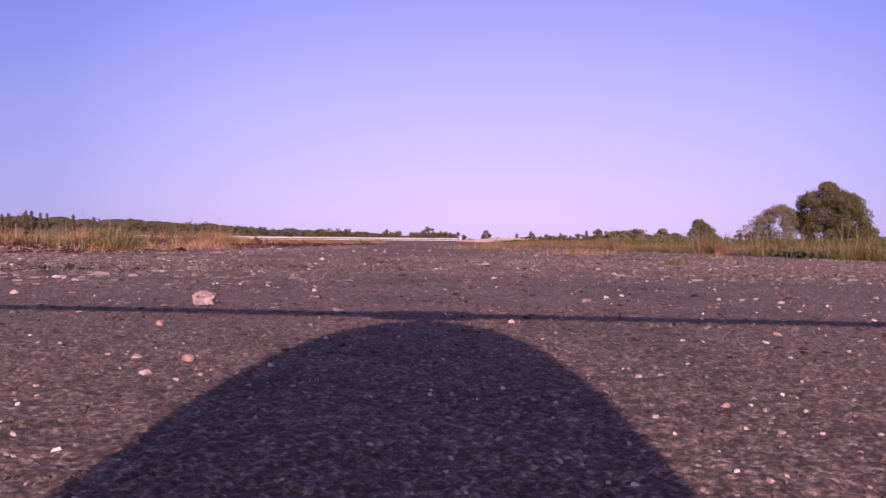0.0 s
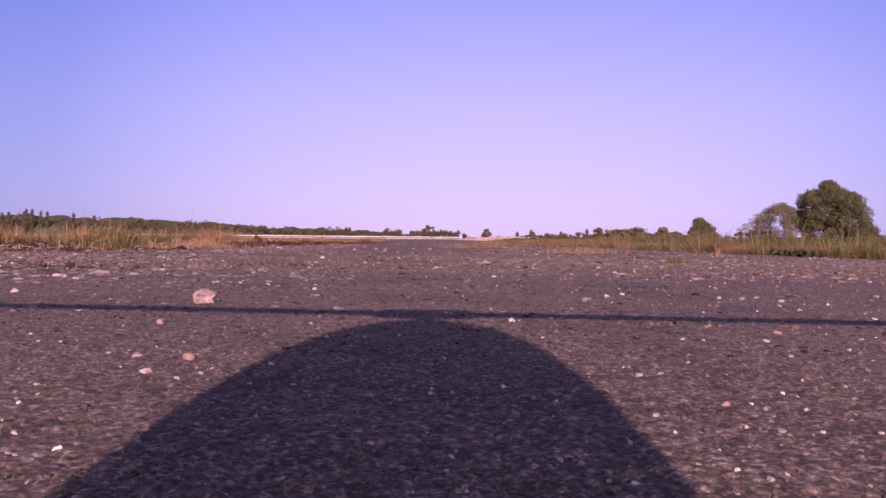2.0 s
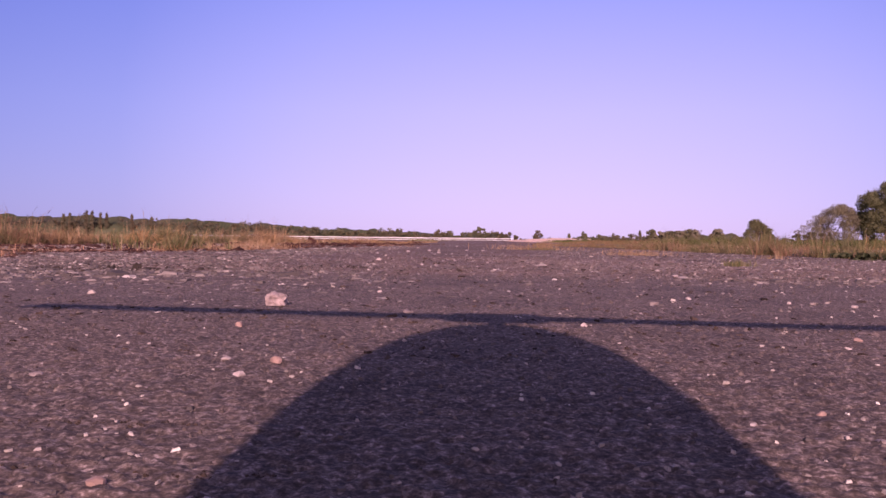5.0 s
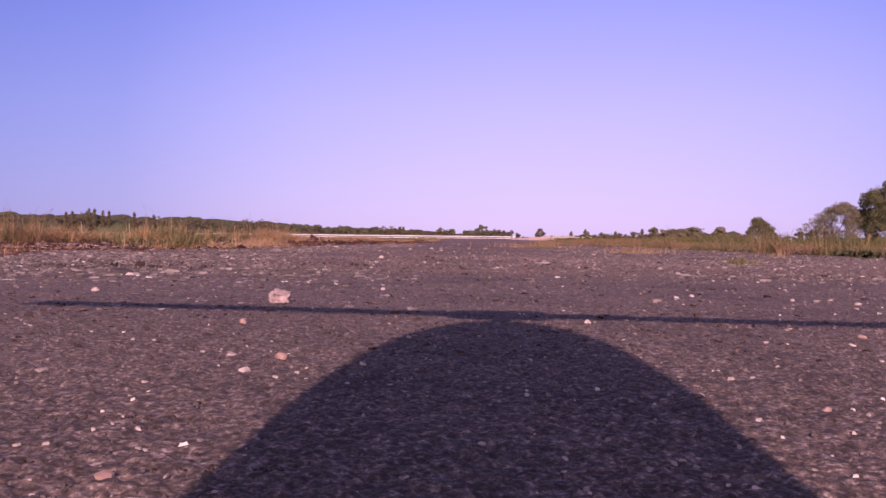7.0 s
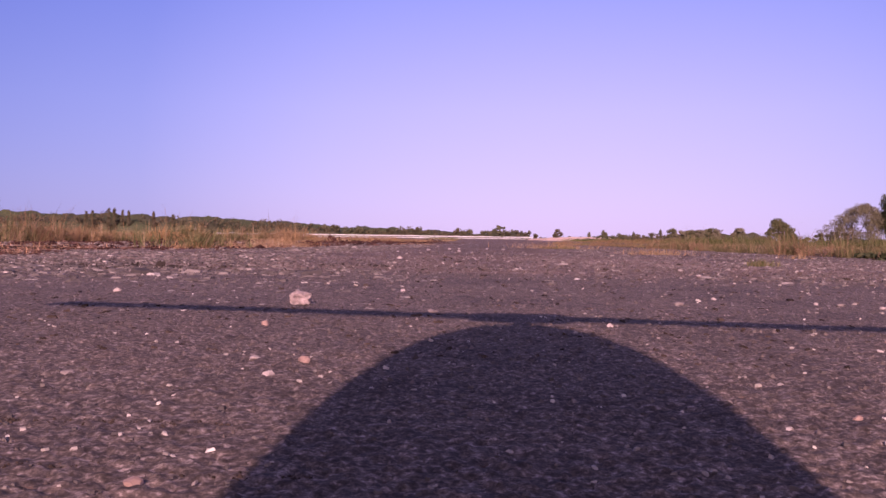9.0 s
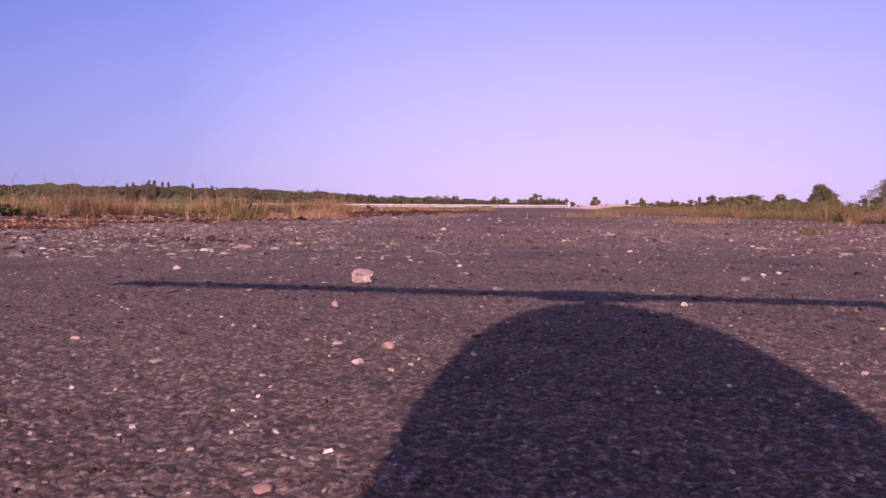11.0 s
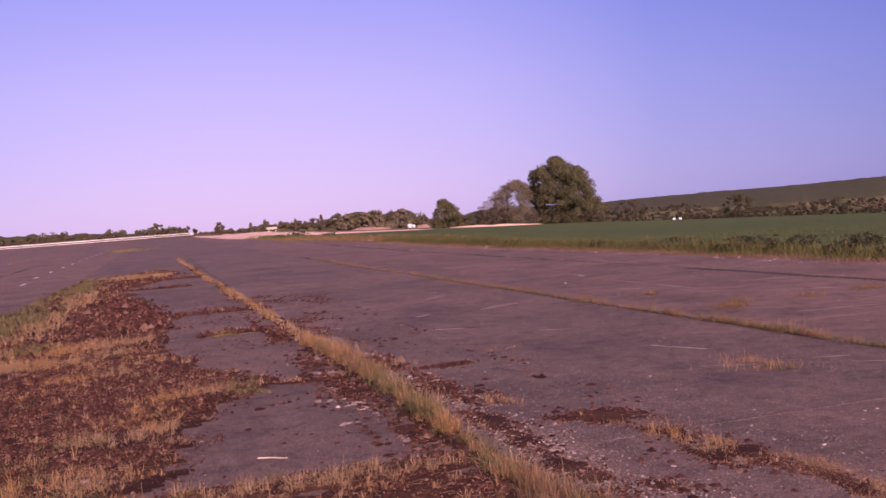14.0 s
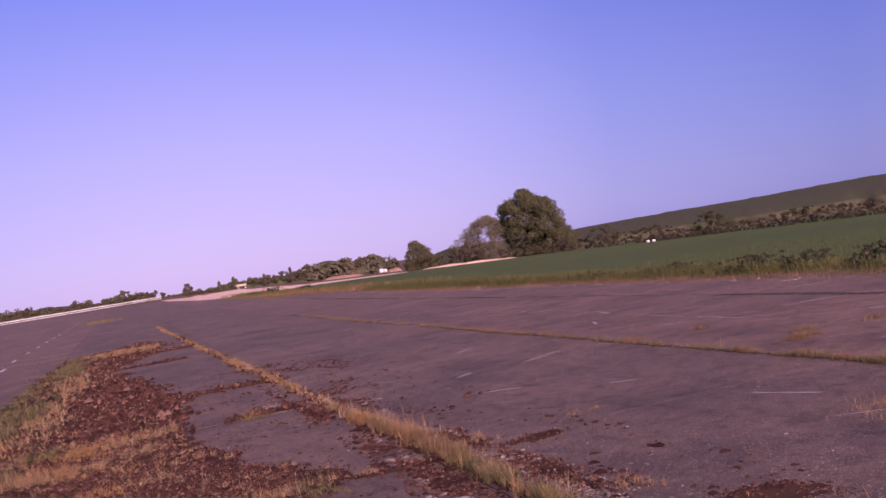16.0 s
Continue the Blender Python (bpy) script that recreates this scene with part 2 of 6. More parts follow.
def plain(name, col, rough=0.6, metal=0.0, grain=60.0, depth=0.12, relief=0.0):
    m, n, l, b = material(name)
    ns = node(n, "ShaderNodeTexNoise", Scale=grain, Detail=4.0)
    co = n.new("ShaderNodeTexCoord")
    l.new(co.outputs["Object"], ns.inputs["Vector"])
    lo, hi = tuple(c * (1 - depth) for c in col), tuple(min(1, c * (1 + depth)) for c in col)
    l.new(ramp(n, l, ns.outputs[0], (0.3, lo), (0.7, hi)), b.inputs["Base Color"])
    b.inputs["Roughness"].default_value, b.inputs["Metallic"].default_value = rough, metal
    if relief:
        bump(n, l, ns.outputs[0], 0.5, relief, b)
    return m


def land_material():
    """The open land: green crop on one side, dry grass on the other, pale bare patches."""
    m, n, l, b = material("land")
    pos = n.new("ShaderNodeNewGeometry").outputs["Position"]
    xyz = n.new("ShaderNodeSeparateXYZ")
    l.new(pos, xyz.inputs[0])
    big = node(n, "ShaderNodeTexNoise", Scale=0.03, Detail=4.0)
    mid = node(n, "ShaderNodeTexNoise", Scale=0.6, Detail=6.0, Roughness=0.7)
    fine = node(n, "ShaderNodeTexNoise", Scale=14.0, Detail=4.0, Roughness=0.7)
    for t in (big, mid, fine):
        l.new(pos, t.inputs["Vector"])
    dry = ramp(n, l, mid.outputs[0], (0.3, (0.17, 0.15, 0.06)), (0.55, (0.3, 0.25, 0.11)), (0.75, (0.4, 0.32, 0.16)))
    crop = ramp(n, l, mid.outputs[0], (0.3, (0.092, 0.14, 0.05)), (0.6, (0.115, 0.163, 0.06)), (0.8, (0.15, 0.188, 0.075)))
    edge = n.new("ShaderNodeMapRange")
    edge.inputs["From Min"].default_value, edge.inputs["From Max"].default_value = 9.0, 14.0
    l.new(xyz.outputs[0], edge.inputs["Value"])
    col = mixed(n, l, edge.outputs[0], dry, crop)
    beyond = n.new("ShaderNodeMapRange")
    beyond.inputs["From Min"].default_value, beyond.inputs["From Max"].default_value = 133.0, 137.0
    l.new(xyz.outputs[1], beyond.inputs["Value"])
    waste = ramp(n, l, mid.outputs[0], (0.3, (0.13, 0.1, 0.06)), (0.55, (0.21, 0.155, 0.095)), (0.75, (0.3, 0.215, 0.14)))
    col = mixed(n, l, beyond.outputs[0], col, waste)
    col = mixed(n, l, 1.0, col, ramp(n, l, fine.outputs[0], (0.3, (0.65, 0.65, 0.65)), (0.7, (1.25, 1.25, 1.25))), "MULTIPLY")
    col = mixed(n, l, 1.0, col, ramp(n, l, big.outputs[0], (0.3, (0.85, 0.9, 0.85)), (0.7, (1.12, 1.06, 1.0))), "MULTIPLY")
    l.new(col, b.inputs["Base Color"])
    b.inputs["Roughness"].default_value = 0.95
    b.inputs["Specular IOR Level"].default_value = 0.1
    under = bump(n, l, fine.outputs[0], 0.8, 0.06, None)
    bump(n, l, mid.outputs[0], 0.6, 0.3, b, under)
    return m


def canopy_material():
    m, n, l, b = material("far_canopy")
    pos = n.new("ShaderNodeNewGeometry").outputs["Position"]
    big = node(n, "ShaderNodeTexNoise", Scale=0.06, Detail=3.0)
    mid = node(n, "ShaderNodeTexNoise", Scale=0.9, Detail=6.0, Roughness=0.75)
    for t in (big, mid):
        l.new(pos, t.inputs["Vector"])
    # crown colours are also raised a little to stand in for haze
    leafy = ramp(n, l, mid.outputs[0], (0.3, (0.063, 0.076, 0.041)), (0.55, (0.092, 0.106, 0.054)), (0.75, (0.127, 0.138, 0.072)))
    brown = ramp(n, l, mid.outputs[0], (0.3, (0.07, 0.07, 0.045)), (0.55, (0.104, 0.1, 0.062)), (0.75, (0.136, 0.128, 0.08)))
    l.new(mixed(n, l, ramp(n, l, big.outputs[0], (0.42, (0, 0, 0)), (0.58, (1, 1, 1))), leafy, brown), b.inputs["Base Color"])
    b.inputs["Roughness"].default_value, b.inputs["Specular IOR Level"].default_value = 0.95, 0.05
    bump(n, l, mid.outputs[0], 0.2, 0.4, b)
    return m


M_ASPHALT = asphalt_material("asphalt_worn", (0.132, 0.088, 0.072), (0.222, 0.153, 0.122), 0.2)
M_SMOOTH = asphalt_material("asphalt_smooth", (0.17, 0.112, 0.091), (0.258, 0.173, 0.138), 0.14)
M_SURFACE = pitted_material()
M_LAND = land_material()
M_SOIL = varied("soil", [(0.0, (0.05, 0.023, 0.017)), (1.0, (0.05, 0.023, 0.017))], 3.0, 0.95, 0.1, 0, ((0.095, 0.048, 0.031), (0.095, 0.048, 0.031)), 2.5)
M_DIRT_SHADOW = varied("dark_flecks", [(0.0, (0.03, 0.022, 0.018)), (0.6, (0.055, 0.04, 0.032)), (1.0, (0.1, 0.07, 0.055))], 4.0, 0.95, 0.1)
M_BED = plain("joint_dirt", (0.05, 0.042, 0.036), 0.95, 0, 30.0, 0.3)
M_STRAW = varied("dry_grass", [(0.0, (0.37, 0.225, 0.125)), (0.35, (0.59, 0.395, 0.235)), (0.6, (0.45, 0.305, 0.17)), (0.8, (0.28, 0.245, 0.115)), (1.0, (0.8, 0.59, 0.41))], 2.0, 0.8, 0.2, 0.3, ((0.386, 0.24, 0.0961), (0.67, 0.385, 0.168)), 0.9)
M_GREEN = varied("green_grass", [(0.0, (0.1, 0.12, 0.042)), (0.4, (0.152, 0.163, 0.062)), (0.7, (0.262, 0.225, 0.1)), (1.0, (0.46, 0.345, 0.19))], 2.0, 0.8, 0.2, 0.3, ((0.194, 0.187, 0.077), (0.348, 0.286, 0.132)), 1.4)
M_MOSS = varied("red_moss", [(0.0, (0.046, 0.021, 0.016)), (0.5, (0.098, 0.043, 0.032)), (0.85, (0.15, 0.073, 0.053)), (1.0, (0.3, 0.18, 0.13))], 4.0, 0.95, 0.1)
M_LITTER = varied("dead_stalks", [(0.0, (0.317, 0.172, 0.0974)), (0.6, (0.603, 0.345, 0.194)), (1.0, (0.872, 0.57, 0.374))], 4.0, 0.9, 0.1, 0.1)
M_VERGE = varied("verge_grass", [(0.0, (0.11, 0.145, 0.045)), (0.6, (0.175, 0.188, 0.06)), (0.94, (0.22, 0.19, 0.075)), (1.0, (0.33, 0.24, 0.11))], 2.0, 0.8, 0.2, 0.3)
M_REDGRASS = varied("reddish_grass", [(0.0, (0.28, 0.14, 0.085)), (0.5, (0.42, 0.25, 0.15)), (0.8, (0.28, 0.21, 0.1)), (1.0, (0.58, 0.38, 0.24))], 2.0, 0.8, 0.2, 0.3, ((0.2, 0.16, 0.065), (0.34, 0.22, 0.1)), 0.35)
M_CROP = varied("crop_leaves", [(0.0, (0.1, 0.155, 0.055)), (0.6, (0.13, 0.18, 0.066)), (1.0, (0.18, 0.215, 0.085))], 2.0, 0.7, 0.2, 0.3)
M_PALEGRASS = varied("pale_grass", [(0.0, (0.34, 0.3, 0.15)), (0.6, (0.42, 0.37, 0.2)), (1.0, (0.28, 0.27, 0.12))], 2.0, 0.8, 0.2, 0.3)
M_CHIP = varied("chippings", [(0.0, (0.07, 0.058, 0.054)), (0.5, (0.13, 0.108, 0.1)), (0.82, (0.2, 0.166, 0.15)), (0.96, (0.33, 0.278, 0.254)), (1.0, (0.56, 0.49, 0.45))], 6.0, 0.8, 0.3)
M_PINK = varied("pink_grains", [(0.0, (0.14, 0.098, 0.085)), (0.5, (0.24, 0.175, 0.15)), (0.85, (0.36, 0.275, 0.24)), (1.0, (0.56, 0.46, 0.41))], 20.0, 0.85, 0.2)
M_FLAT = varied("flat_chips", [(0.0, (0.09, 0.074, 0.068)), (0.55, (0.165, 0.137, 0.125)), (0.85, (0.27, 0.225, 0.205)), (1.0, (0.46, 0.4, 0.36))], 6.0, 0.85, 0.2)
M_GRIT = varied("bedded_grit", [(0.0, (0.1, 0.077, 0.067)), (0.5, (0.15, 0.114, 0.099)), (0.86, (0.2, 0.154, 0.133)), (0.97, (0.28, 0.222, 0.192)), (1.0, (0.42, 0.345, 0.3))], 20.0, 0.85, 0.2, 0, ((0.085, 0.067, 0.06), (0.19, 0.147, 0.128)), 5.0)
M_GRAVEL = varied("pale_gravel", [(0.0, (0.105, 0.084, 0.076)), (0.5, (0.195, 0.16, 0.142)), (0.85, (0.3, 0.25, 0.222)), (1.0, (0.48, 0.43, 0.38))], 6.0, 0.8, 0.2)
M_PALE = varied("pale_stone", [(0.0, (0.34, 0.29, 0.25)), (0.7, (0.5, 0.43, 0.38)), (1.0, (0.7, 0.64, 0.57))], 6.0, 0.75, 0.3)
M_PAINT = plain("road_paint", (0.72, 0.7, 0.66), 0.7, 0, 25.0, 0.18)
M_CRUST = varied("pale_crust", [(0.0, (0.22, 0.175, 0.153)), (1.0, (0.44, 0.36, 0.315))], 4.0, 0.95, 0.1)
M_REMNANT = plain("faded_paint", (0.46, 0.41, 0.37), 0.85, 0, 40.0, 0.35)
M_RAIL = plain("white_rail_paint", (0.88, 0.88, 0.88), 0.5, 0, 2.0, 0.04)
M_OAK = varied("oak_leaves", [(0.0, (0.148, 0.155, 0.078)), (0.5, (0.17, 0.172, 0.088)), (1.0, (0.2, 0.192, 0.1))], 1.0, 0.75, 0.1, 0.45)
M_SHRUB = varied("shrub_leaves", [(0.0, (0.16, 0.16, 0.08)), (0.5, (0.185, 0.18, 0.092)), (1.0, (0.215, 0.202, 0.108))], 1.0, 0.75, 0.1, 0.45)
# far woods: distance haze put into the leaf colour, paler and greyer
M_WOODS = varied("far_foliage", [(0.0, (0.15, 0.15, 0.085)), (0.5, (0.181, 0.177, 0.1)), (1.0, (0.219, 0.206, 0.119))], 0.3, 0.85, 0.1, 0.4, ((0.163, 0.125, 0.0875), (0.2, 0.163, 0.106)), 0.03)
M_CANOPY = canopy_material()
M_HEDGE = varied("hedge_leaves", [(0.0, (0.1, 0.104, 0.056)), (0.6, (0.115, 0.118, 0.064)), (1.0, (0.135, 0.134, 0.072))], 1.0, 0.8, 0.1, 0.4)
M_SCRUB = varied("scrub_twigs", [(0.0, (0.145, 0.122, 0.085)), (0.6, (0.165, 0.14, 0.095)), (1.0, (0.15, 0.148, 0.083))], 1.0, 0.85, 0.1, 0.5)
M_TWIG = varied("bare_twigs", [(0.0, (0.225, 0.198, 0.14)), (0.6, (0.275, 0.24, 0.172)), (1.0, (0.245, 0.245, 0.14))], 1.0, 0.85, 0.1, 0.35)
M_BARK = plain("bark", (0.11, 0.085, 0.06), 0.95, 0, 8.0, 0.4, 0.02)
M_BRAMBLE = varied("bramble_leaves", [(0.0, (0.035, 0.05, 0.02)), (0.6, (0.06, 0.075, 0.03)), (0.93, (0.1, 0.1, 0.045)), (1.0, (0.2, 0.14, 0.08))], 3.0, 0.6, 0.3, 0.2)
M_SAND = plain("sandy_spoil", (0.85, 0.6, 0.46), 0.95, 0, 0.8, 0.2, 0.1)
M_EARTH = plain("bare_earth", (0.4, 0.25, 0.18), 0.95, 0, 0.9, 0.3, 0.1)
M_WRAP = plain("white_wrap", (0.85, 0.85, 0.84), 0.35, 0, 3.0, 0.06)
M_DARK = plain("dark_rubber", (0.03, 0.03, 0.032), 0.6, 0, 20.0, 0.2)
M_BODY = plain("canopy_paint", (0.75, 0.72, 0.7), 0.3, 0, 10.0, 0.03)
M_CARBON = plain("carbon_fibre", (0.03, 0.03, 0.033), 0.35, 0, 300.0, 0.3)
M_ALU = plain("aluminium", (0.6, 0.6, 0.62), 0.35, 1.0, 80.0, 0.1)
M_STICK = plain("dry_stick", (0.62, 0.52, 0.4), 0.85, 0, 60.0, 0.2)
M_CLOD = plain("earth_clod", (0.032, 0.022, 0.017), 0.95, 0, 40.0, 0.3, 0.006)

# ---------------------------------------------------------------- land and runway
LANES = [-60.0, -50.4, -45.6, -40.8, -36.0, -31.2, -26.4, -21.6, -16.9, -12.2, -7.6, -2.95, 1.78, 6.6, 10.2]
JOINTS = [-10.4, -6.2, -2.0, 6.4, 10.2, 14.8, 18.9, 23.1, 27.3, 31.5, 35.7, 40.0]
FAR_JOINTS = [40.0, 60.0, 80.0, 110.0, 150.0, 190.0, 228.0]


def right_edge(y):
    return float(np.interp(y, [40, 60, 93, 150, 228], [10.2, 10.0, 7.6, 5.2, 4.0]))


def build_land():
    xs = np.array([-3000, -1500, -800, -450, -300, -220, -160, -120, -90, -75, -62, -60.1, -59.5, -40, -20, 0, 3.5, 5, 7, 9.5, 10.1, 10.6, 12, 15, 20, 27, 35, 45, 60, 80, 100, 125, 150, 200, 280, 400, 700, 1500, 3000])
    ys = np.array([-3000, -1200, -500, -200, -90, -40, -15, -5, 0, 5, 10, 15, 20, 30, 40, 55, 70, 85, 100, 120, 140, 160, 190, 227, 229, 240, 260, 300, 360, 450, 700, 1500, 3000])
    gx, gy = np.meshgrid(xs, ys)
    z = gz(gx, gy) + 0.05 * (fbm(gx * 0.11, gy * 0.11, 3) - 0.5) * np.clip((gx - 14) / 10, 0, 1)
    edge = np.interp(gy, [40, 60, 93, 150, 228], [10.2, 10.0, 7.6, 5.2, 4.0])
    paved = (gx > -60) & (gx < edge) & (gy > -40) & (gy < 228)
    z = z - np.where(paved, 0.1, 0.0)
    nx = len(xs)
    i = np.arange((len(ys) - 1) * nx).reshape(-1, nx)[:, :-1].ravel()
    me = mesh_np("ground", np.stack([gx, gy, z], -1), np.stack([i, i + 1, i + nx + 1, i + nx], 1), [M_LAND], True)
    tagged(new("ground", me), "open grassland and green crop field round the old runway", "ground", kind="structure")


def slab_mesh(w, d, name, mat, h=0.09, gap=0.004, nx=2, ny=2):
    """One bay of paving with worn, chamfered edges, its top at z = 0."""
    w, d, c = w / 2 - gap, d / 2 - gap, 0.0025
    v = [(-w, -d, -h), (w, -d, -h), (w, d, -h), (-w, d, -h), (-w, -d, -c), (w, -d, -c), (w, d, -c), (-w, d, -c),
         (-w + c, -d + c, 0), (w - c, -d + c, 0), (w - c, d - c, 0), (-w + c, d - c, 0)]
    f = [(0, 1, 5, 4), (1, 2, 6, 5), (2, 3, 7, 6), (3, 0, 4, 7), (4, 5, 9, 8), (5, 6, 10, 9), (6, 7, 11, 10), (7, 4, 8, 11), (8, 9, 10, 11), (3, 2, 1, 0)]
    return mesh_np(name, v, f, [mat])


def build_runway():
    v, f = [], []
    for x0, x1, y0, y1 in ((-60, 10.15, -39, 40), ):
        b = len(v)
        v += [(x0, y0, -0.07), (x1, y0, -0.07), (x1, y1, -0.07), (x0, y1, -0.07)]
        f.append((b, b + 1, b + 2, b + 3))
    bed = tagged(new("runway", mesh_np("runway", v, f, [M_BED])), "old worn asphalt runway bays with weeds in the joints", "runway", kind="structure")
    r = np.random.default_rng(11)
    shared = {}
    for i in range(len(LANES) - 1):
        x0, x1 = LANES[i], LANES[i + 1]
        mat = M_SMOOTH if x1 <= -7.6 or x0 > 1 else M_ASPHALT
        if x0 < -20:
            ys = [-39, 0.5, 40.0]
        else:
            ys = [-39, -25] + JOINTS
        for y0, y1 in zip(ys, ys[1:]):
            key = (round(x1 - x0, 3), round(y1 - y0, 3), mat.name)
            if key not in shared:
                shared[key] = slab_mesh(x1 - x0, y1 - y0, "bay", mat)
            ob = new("bay", shared[key])
            dz = 0.0 if abs(x0 + 2.95) < 0.1 else float(r.uniform(-0.001, 0.001)) if x0 > -4 else float(r.uniform(-0.004, 0.003))
            ob.matrix_basis = pose((x0 + x1) / 2, (y0 + y1) / 2, dz, 0, 0, 0)
            ob.parent = bed
        for y0, y1 in zip(FAR_JOINTS, FAR_JOINTS[1:]):
            xa, xb = min(x1, right_edge(y0)), min(x1, right_edge(y1))
            if xa - x0 < 0.3 or xb - x0 < 0.3:
                continue
            g = 0.008
            za, zb = float(gz(0, y0)), float(gz(0, y1))
            vv = [(x0 + g, y0, za), (xa - g, y0, za), (xb - g, y1 - g, zb), (x0 + g, y1 - g, zb)]
            vv += [(p[0], p[1], p[2] - 0.09) for p in vv]
            ff = [(0, 1, 2, 3), (4, 5, 1, 0), (5, 6, 2, 1), (6, 7, 3, 2), (7, 4, 0, 3), (7, 6, 5, 4)]
            ob = new("bay", mesh_np("bay", vv, ff, [M_SMOOTH if x1 <= -7.6 or x0 > 1 else M_ASPHALT]))
            ob.parent = bed


build_land()
build_runway()


# ---------------------------------------------------------------- ground cover
def main_line(y):
    """Where the weedy joint runs."""
    return np.interp(y, [0, 5, 9.7, 16.8, 34, 56], [-2.84, -2.84, -2.84, -2.98, -3.3, -3.65])


def island_left(y):
    return np.interp(y, [-8, 9.6, 11.6, 13.7, 20, 30, 38, 42], [-8.9, -8.8, -9.0, -8.55, -8.2, -7.85, -7.3, -5.0])


def island_right(y):
    return np.interp(y, [-8, 3, 5.2, 6.1, 6.7, 7.6, 9.0, 9.8, 10.2, 11.7, 14.6, 18.8, 21, 27, 29, 34, 38, 42],
                     [-5.6, -5.4, -4.7, -4.5, -5.0, -4.6, -4.55, -4.1, -3.7, -4.35, -4.7, -4.6, -4.8, -5.6, -5.9, -4.4, -3.9, -4.9])


def cover(x, y):
    """How thickly plants and soil cover the paving, about 0 to 1."""
    x, y = np.asarray(x, float), np.asarray(y, float)
    n1, n2 = fbm(x * 1.1, y * 1.1, 5), fbm(x * 4.5, y * 4.5, 9)
    wob = (n1 - 0.5) * 1.3 + (n2 - 0.5) * 0.7
    inside = np.minimum(x - island_left(y), island_right(y) - x)
    c = np.clip(inside * 1.6 + 0.25 + wob, 0, 1) * (y < 43)
    line = 0.03 + 0.2 * fbm(y * 0.9, y * 0 + 7.7, 15) - np.abs(x - main_line(y) - 0.12 * (fbm(y * 0.7, y * 0 + 2.2, 17) - 0.5))
    c = np.maximum(c, np.clip((line + (n2 - 0.5) * 0.2) * 7, 0, 1) * (y < 58) * (y > 0.2))
    for y0, half, x0, x1 in ((6.45, 0.26, -5.4, -2.9), (6.0, 0.27, -5.2, -2.9), (4.9, 1.2, -3.3, -2.9), (10.05, 0.1, -4.4, -2.9), (15.0, 0.22, -4.1, -3.2), (18.9, 0.3, -4.8, -2.9), (2.3, 0.16, -5.5, -2.9), (34.0, 0.6, -6.0, -3.3), (28.6, 0.25, -6, -4.0)):
        bar = np.minimum(half - np.abs(y - y0), np.minimum(x - x0, x1 - x) + 0.15)
        c = np.maximum(c, np.clip((bar + (n2 - 0.5) * 0.25) * 7, 0, 1))
    return c


def spots(x, y, places):
    """Ragged patches: rows of x, y, half length, half width, turn."""
    x, y = np.asarray(x, float), np.asarray(y, float)
    best = np.full(np.shape(x), -1.0)
    n2 = fbm(x * 5, y * 5, 21) - 0.5
    for px, py, a, b, turn in places:
        c, s = math.cos(turn), math.sin(turn)
        u, w = ((x - px) * c + (y - py) * s) / a, (-(x - px) * s + (y - py) * c) / b
        best = np.maximum(best, 1 - np.sqrt(u * u + w * w) + n2 * 0.9)
    return best


MOSS_SPOTS = [(-1.4, 5.2, 0.13, 0.8, 0), (-1.6, 6.4, 0.2, 0.4, 0.2), (-2.62, 3.2, 0.16, 0.9, 0.05), (-2.66, 5, 0.12, 0.9, 0), (-1.52, 2.3, 0.27, 0.5, 0.25), (-1.58, 3.2, 0.1, 0.5, 0.0), (-1.5, 3.7, 0.12, 0.3, 0), (-1.9, 2.85, 0.34, 0.16, 0.4), (-1.68, 2.85, 0.12, 0.3, 0.2),
              (-1.95, 3.1, 0.3, 0.12, 0.3), (-1.75, 6.9, 0.42, 0.16, -0.3), (-2, 10, 0.45, 0.2, 0.2), (-1.7, 5.7, 0.14, 0.4, 0.1), (-2.5, 7, 0.18, 1, 0), (-2.45, 4, 0.2, 0.8, 0.1), (-2.5, 10.5, 0.2, 0.8, 0), (-3.15, 9.3, 0.2, 0.7, 0),
              (-3.1, 7.4, 0.15, 0.6, 0), (-3.2, 14, 0.2, 0.8, 0), (-1.35, 4.2, 0.12, 0.2, 0), (-2.25, 5.4, 0.12, 0.3, 0.4), (-2.5, 5.9, 0.2, 0.9, 0.05), (-2.42, 8.8, 0.22, 1.1, 0), (-2.2, 8.1, 0.2, 0.14, 0.2), (-1.57, 6.2, 0.14, 0.2, 0), (-2.4, 3.2, 0.18, 0.6, 0), (-1.85, 7.1, 0.55, 0.26, -0.3), (-1.48, 5.6, 0.2, 0.45, 0)]
SPRIG_SPOTS = [(-1.33, 5, 0.1, 0.7, 0), (-1.42, 4.3, 0.08, 0.5, 0.1), (-1.52, 6, 0.1, 0.6, 0.1), (-1.75, 6.75, 0.34, 0.12, -0.3), (-1.5, 2.25, 0.28, 0.45, 0.25), (-1.62, 2.95, 0.14, 0.45, 0.1), (-1.36, 4.6, 0.12, 0.3, 0), (-1.3, 5.3, 0.13, 0.35, 0.1),
               (-1.45, 6.3, 0.12, 0.3, 0), (-1.45, 3.86, 0.11, 0.13, 0), (0.3, 7.9, 0.3, 0.14, 0.2), (-1.2, 10.6, 0.35, 0.12, 0.2), (-1.62, 6.6, 0.22, 0.1, -0.3), (-1.66, 5.65, 0.12, 0.3, 0.1), (2.8, 12, 0.22, 0.14, 0),
               (3.2, 8.6, 0.2, 0.12, 0), (0.4, 7.7, 0.16, 0.1, 0), (1.2, 4.1, 0.2, 0.14, 0.5), (0.75, 4.9, 0.16, 0.1, 0)]


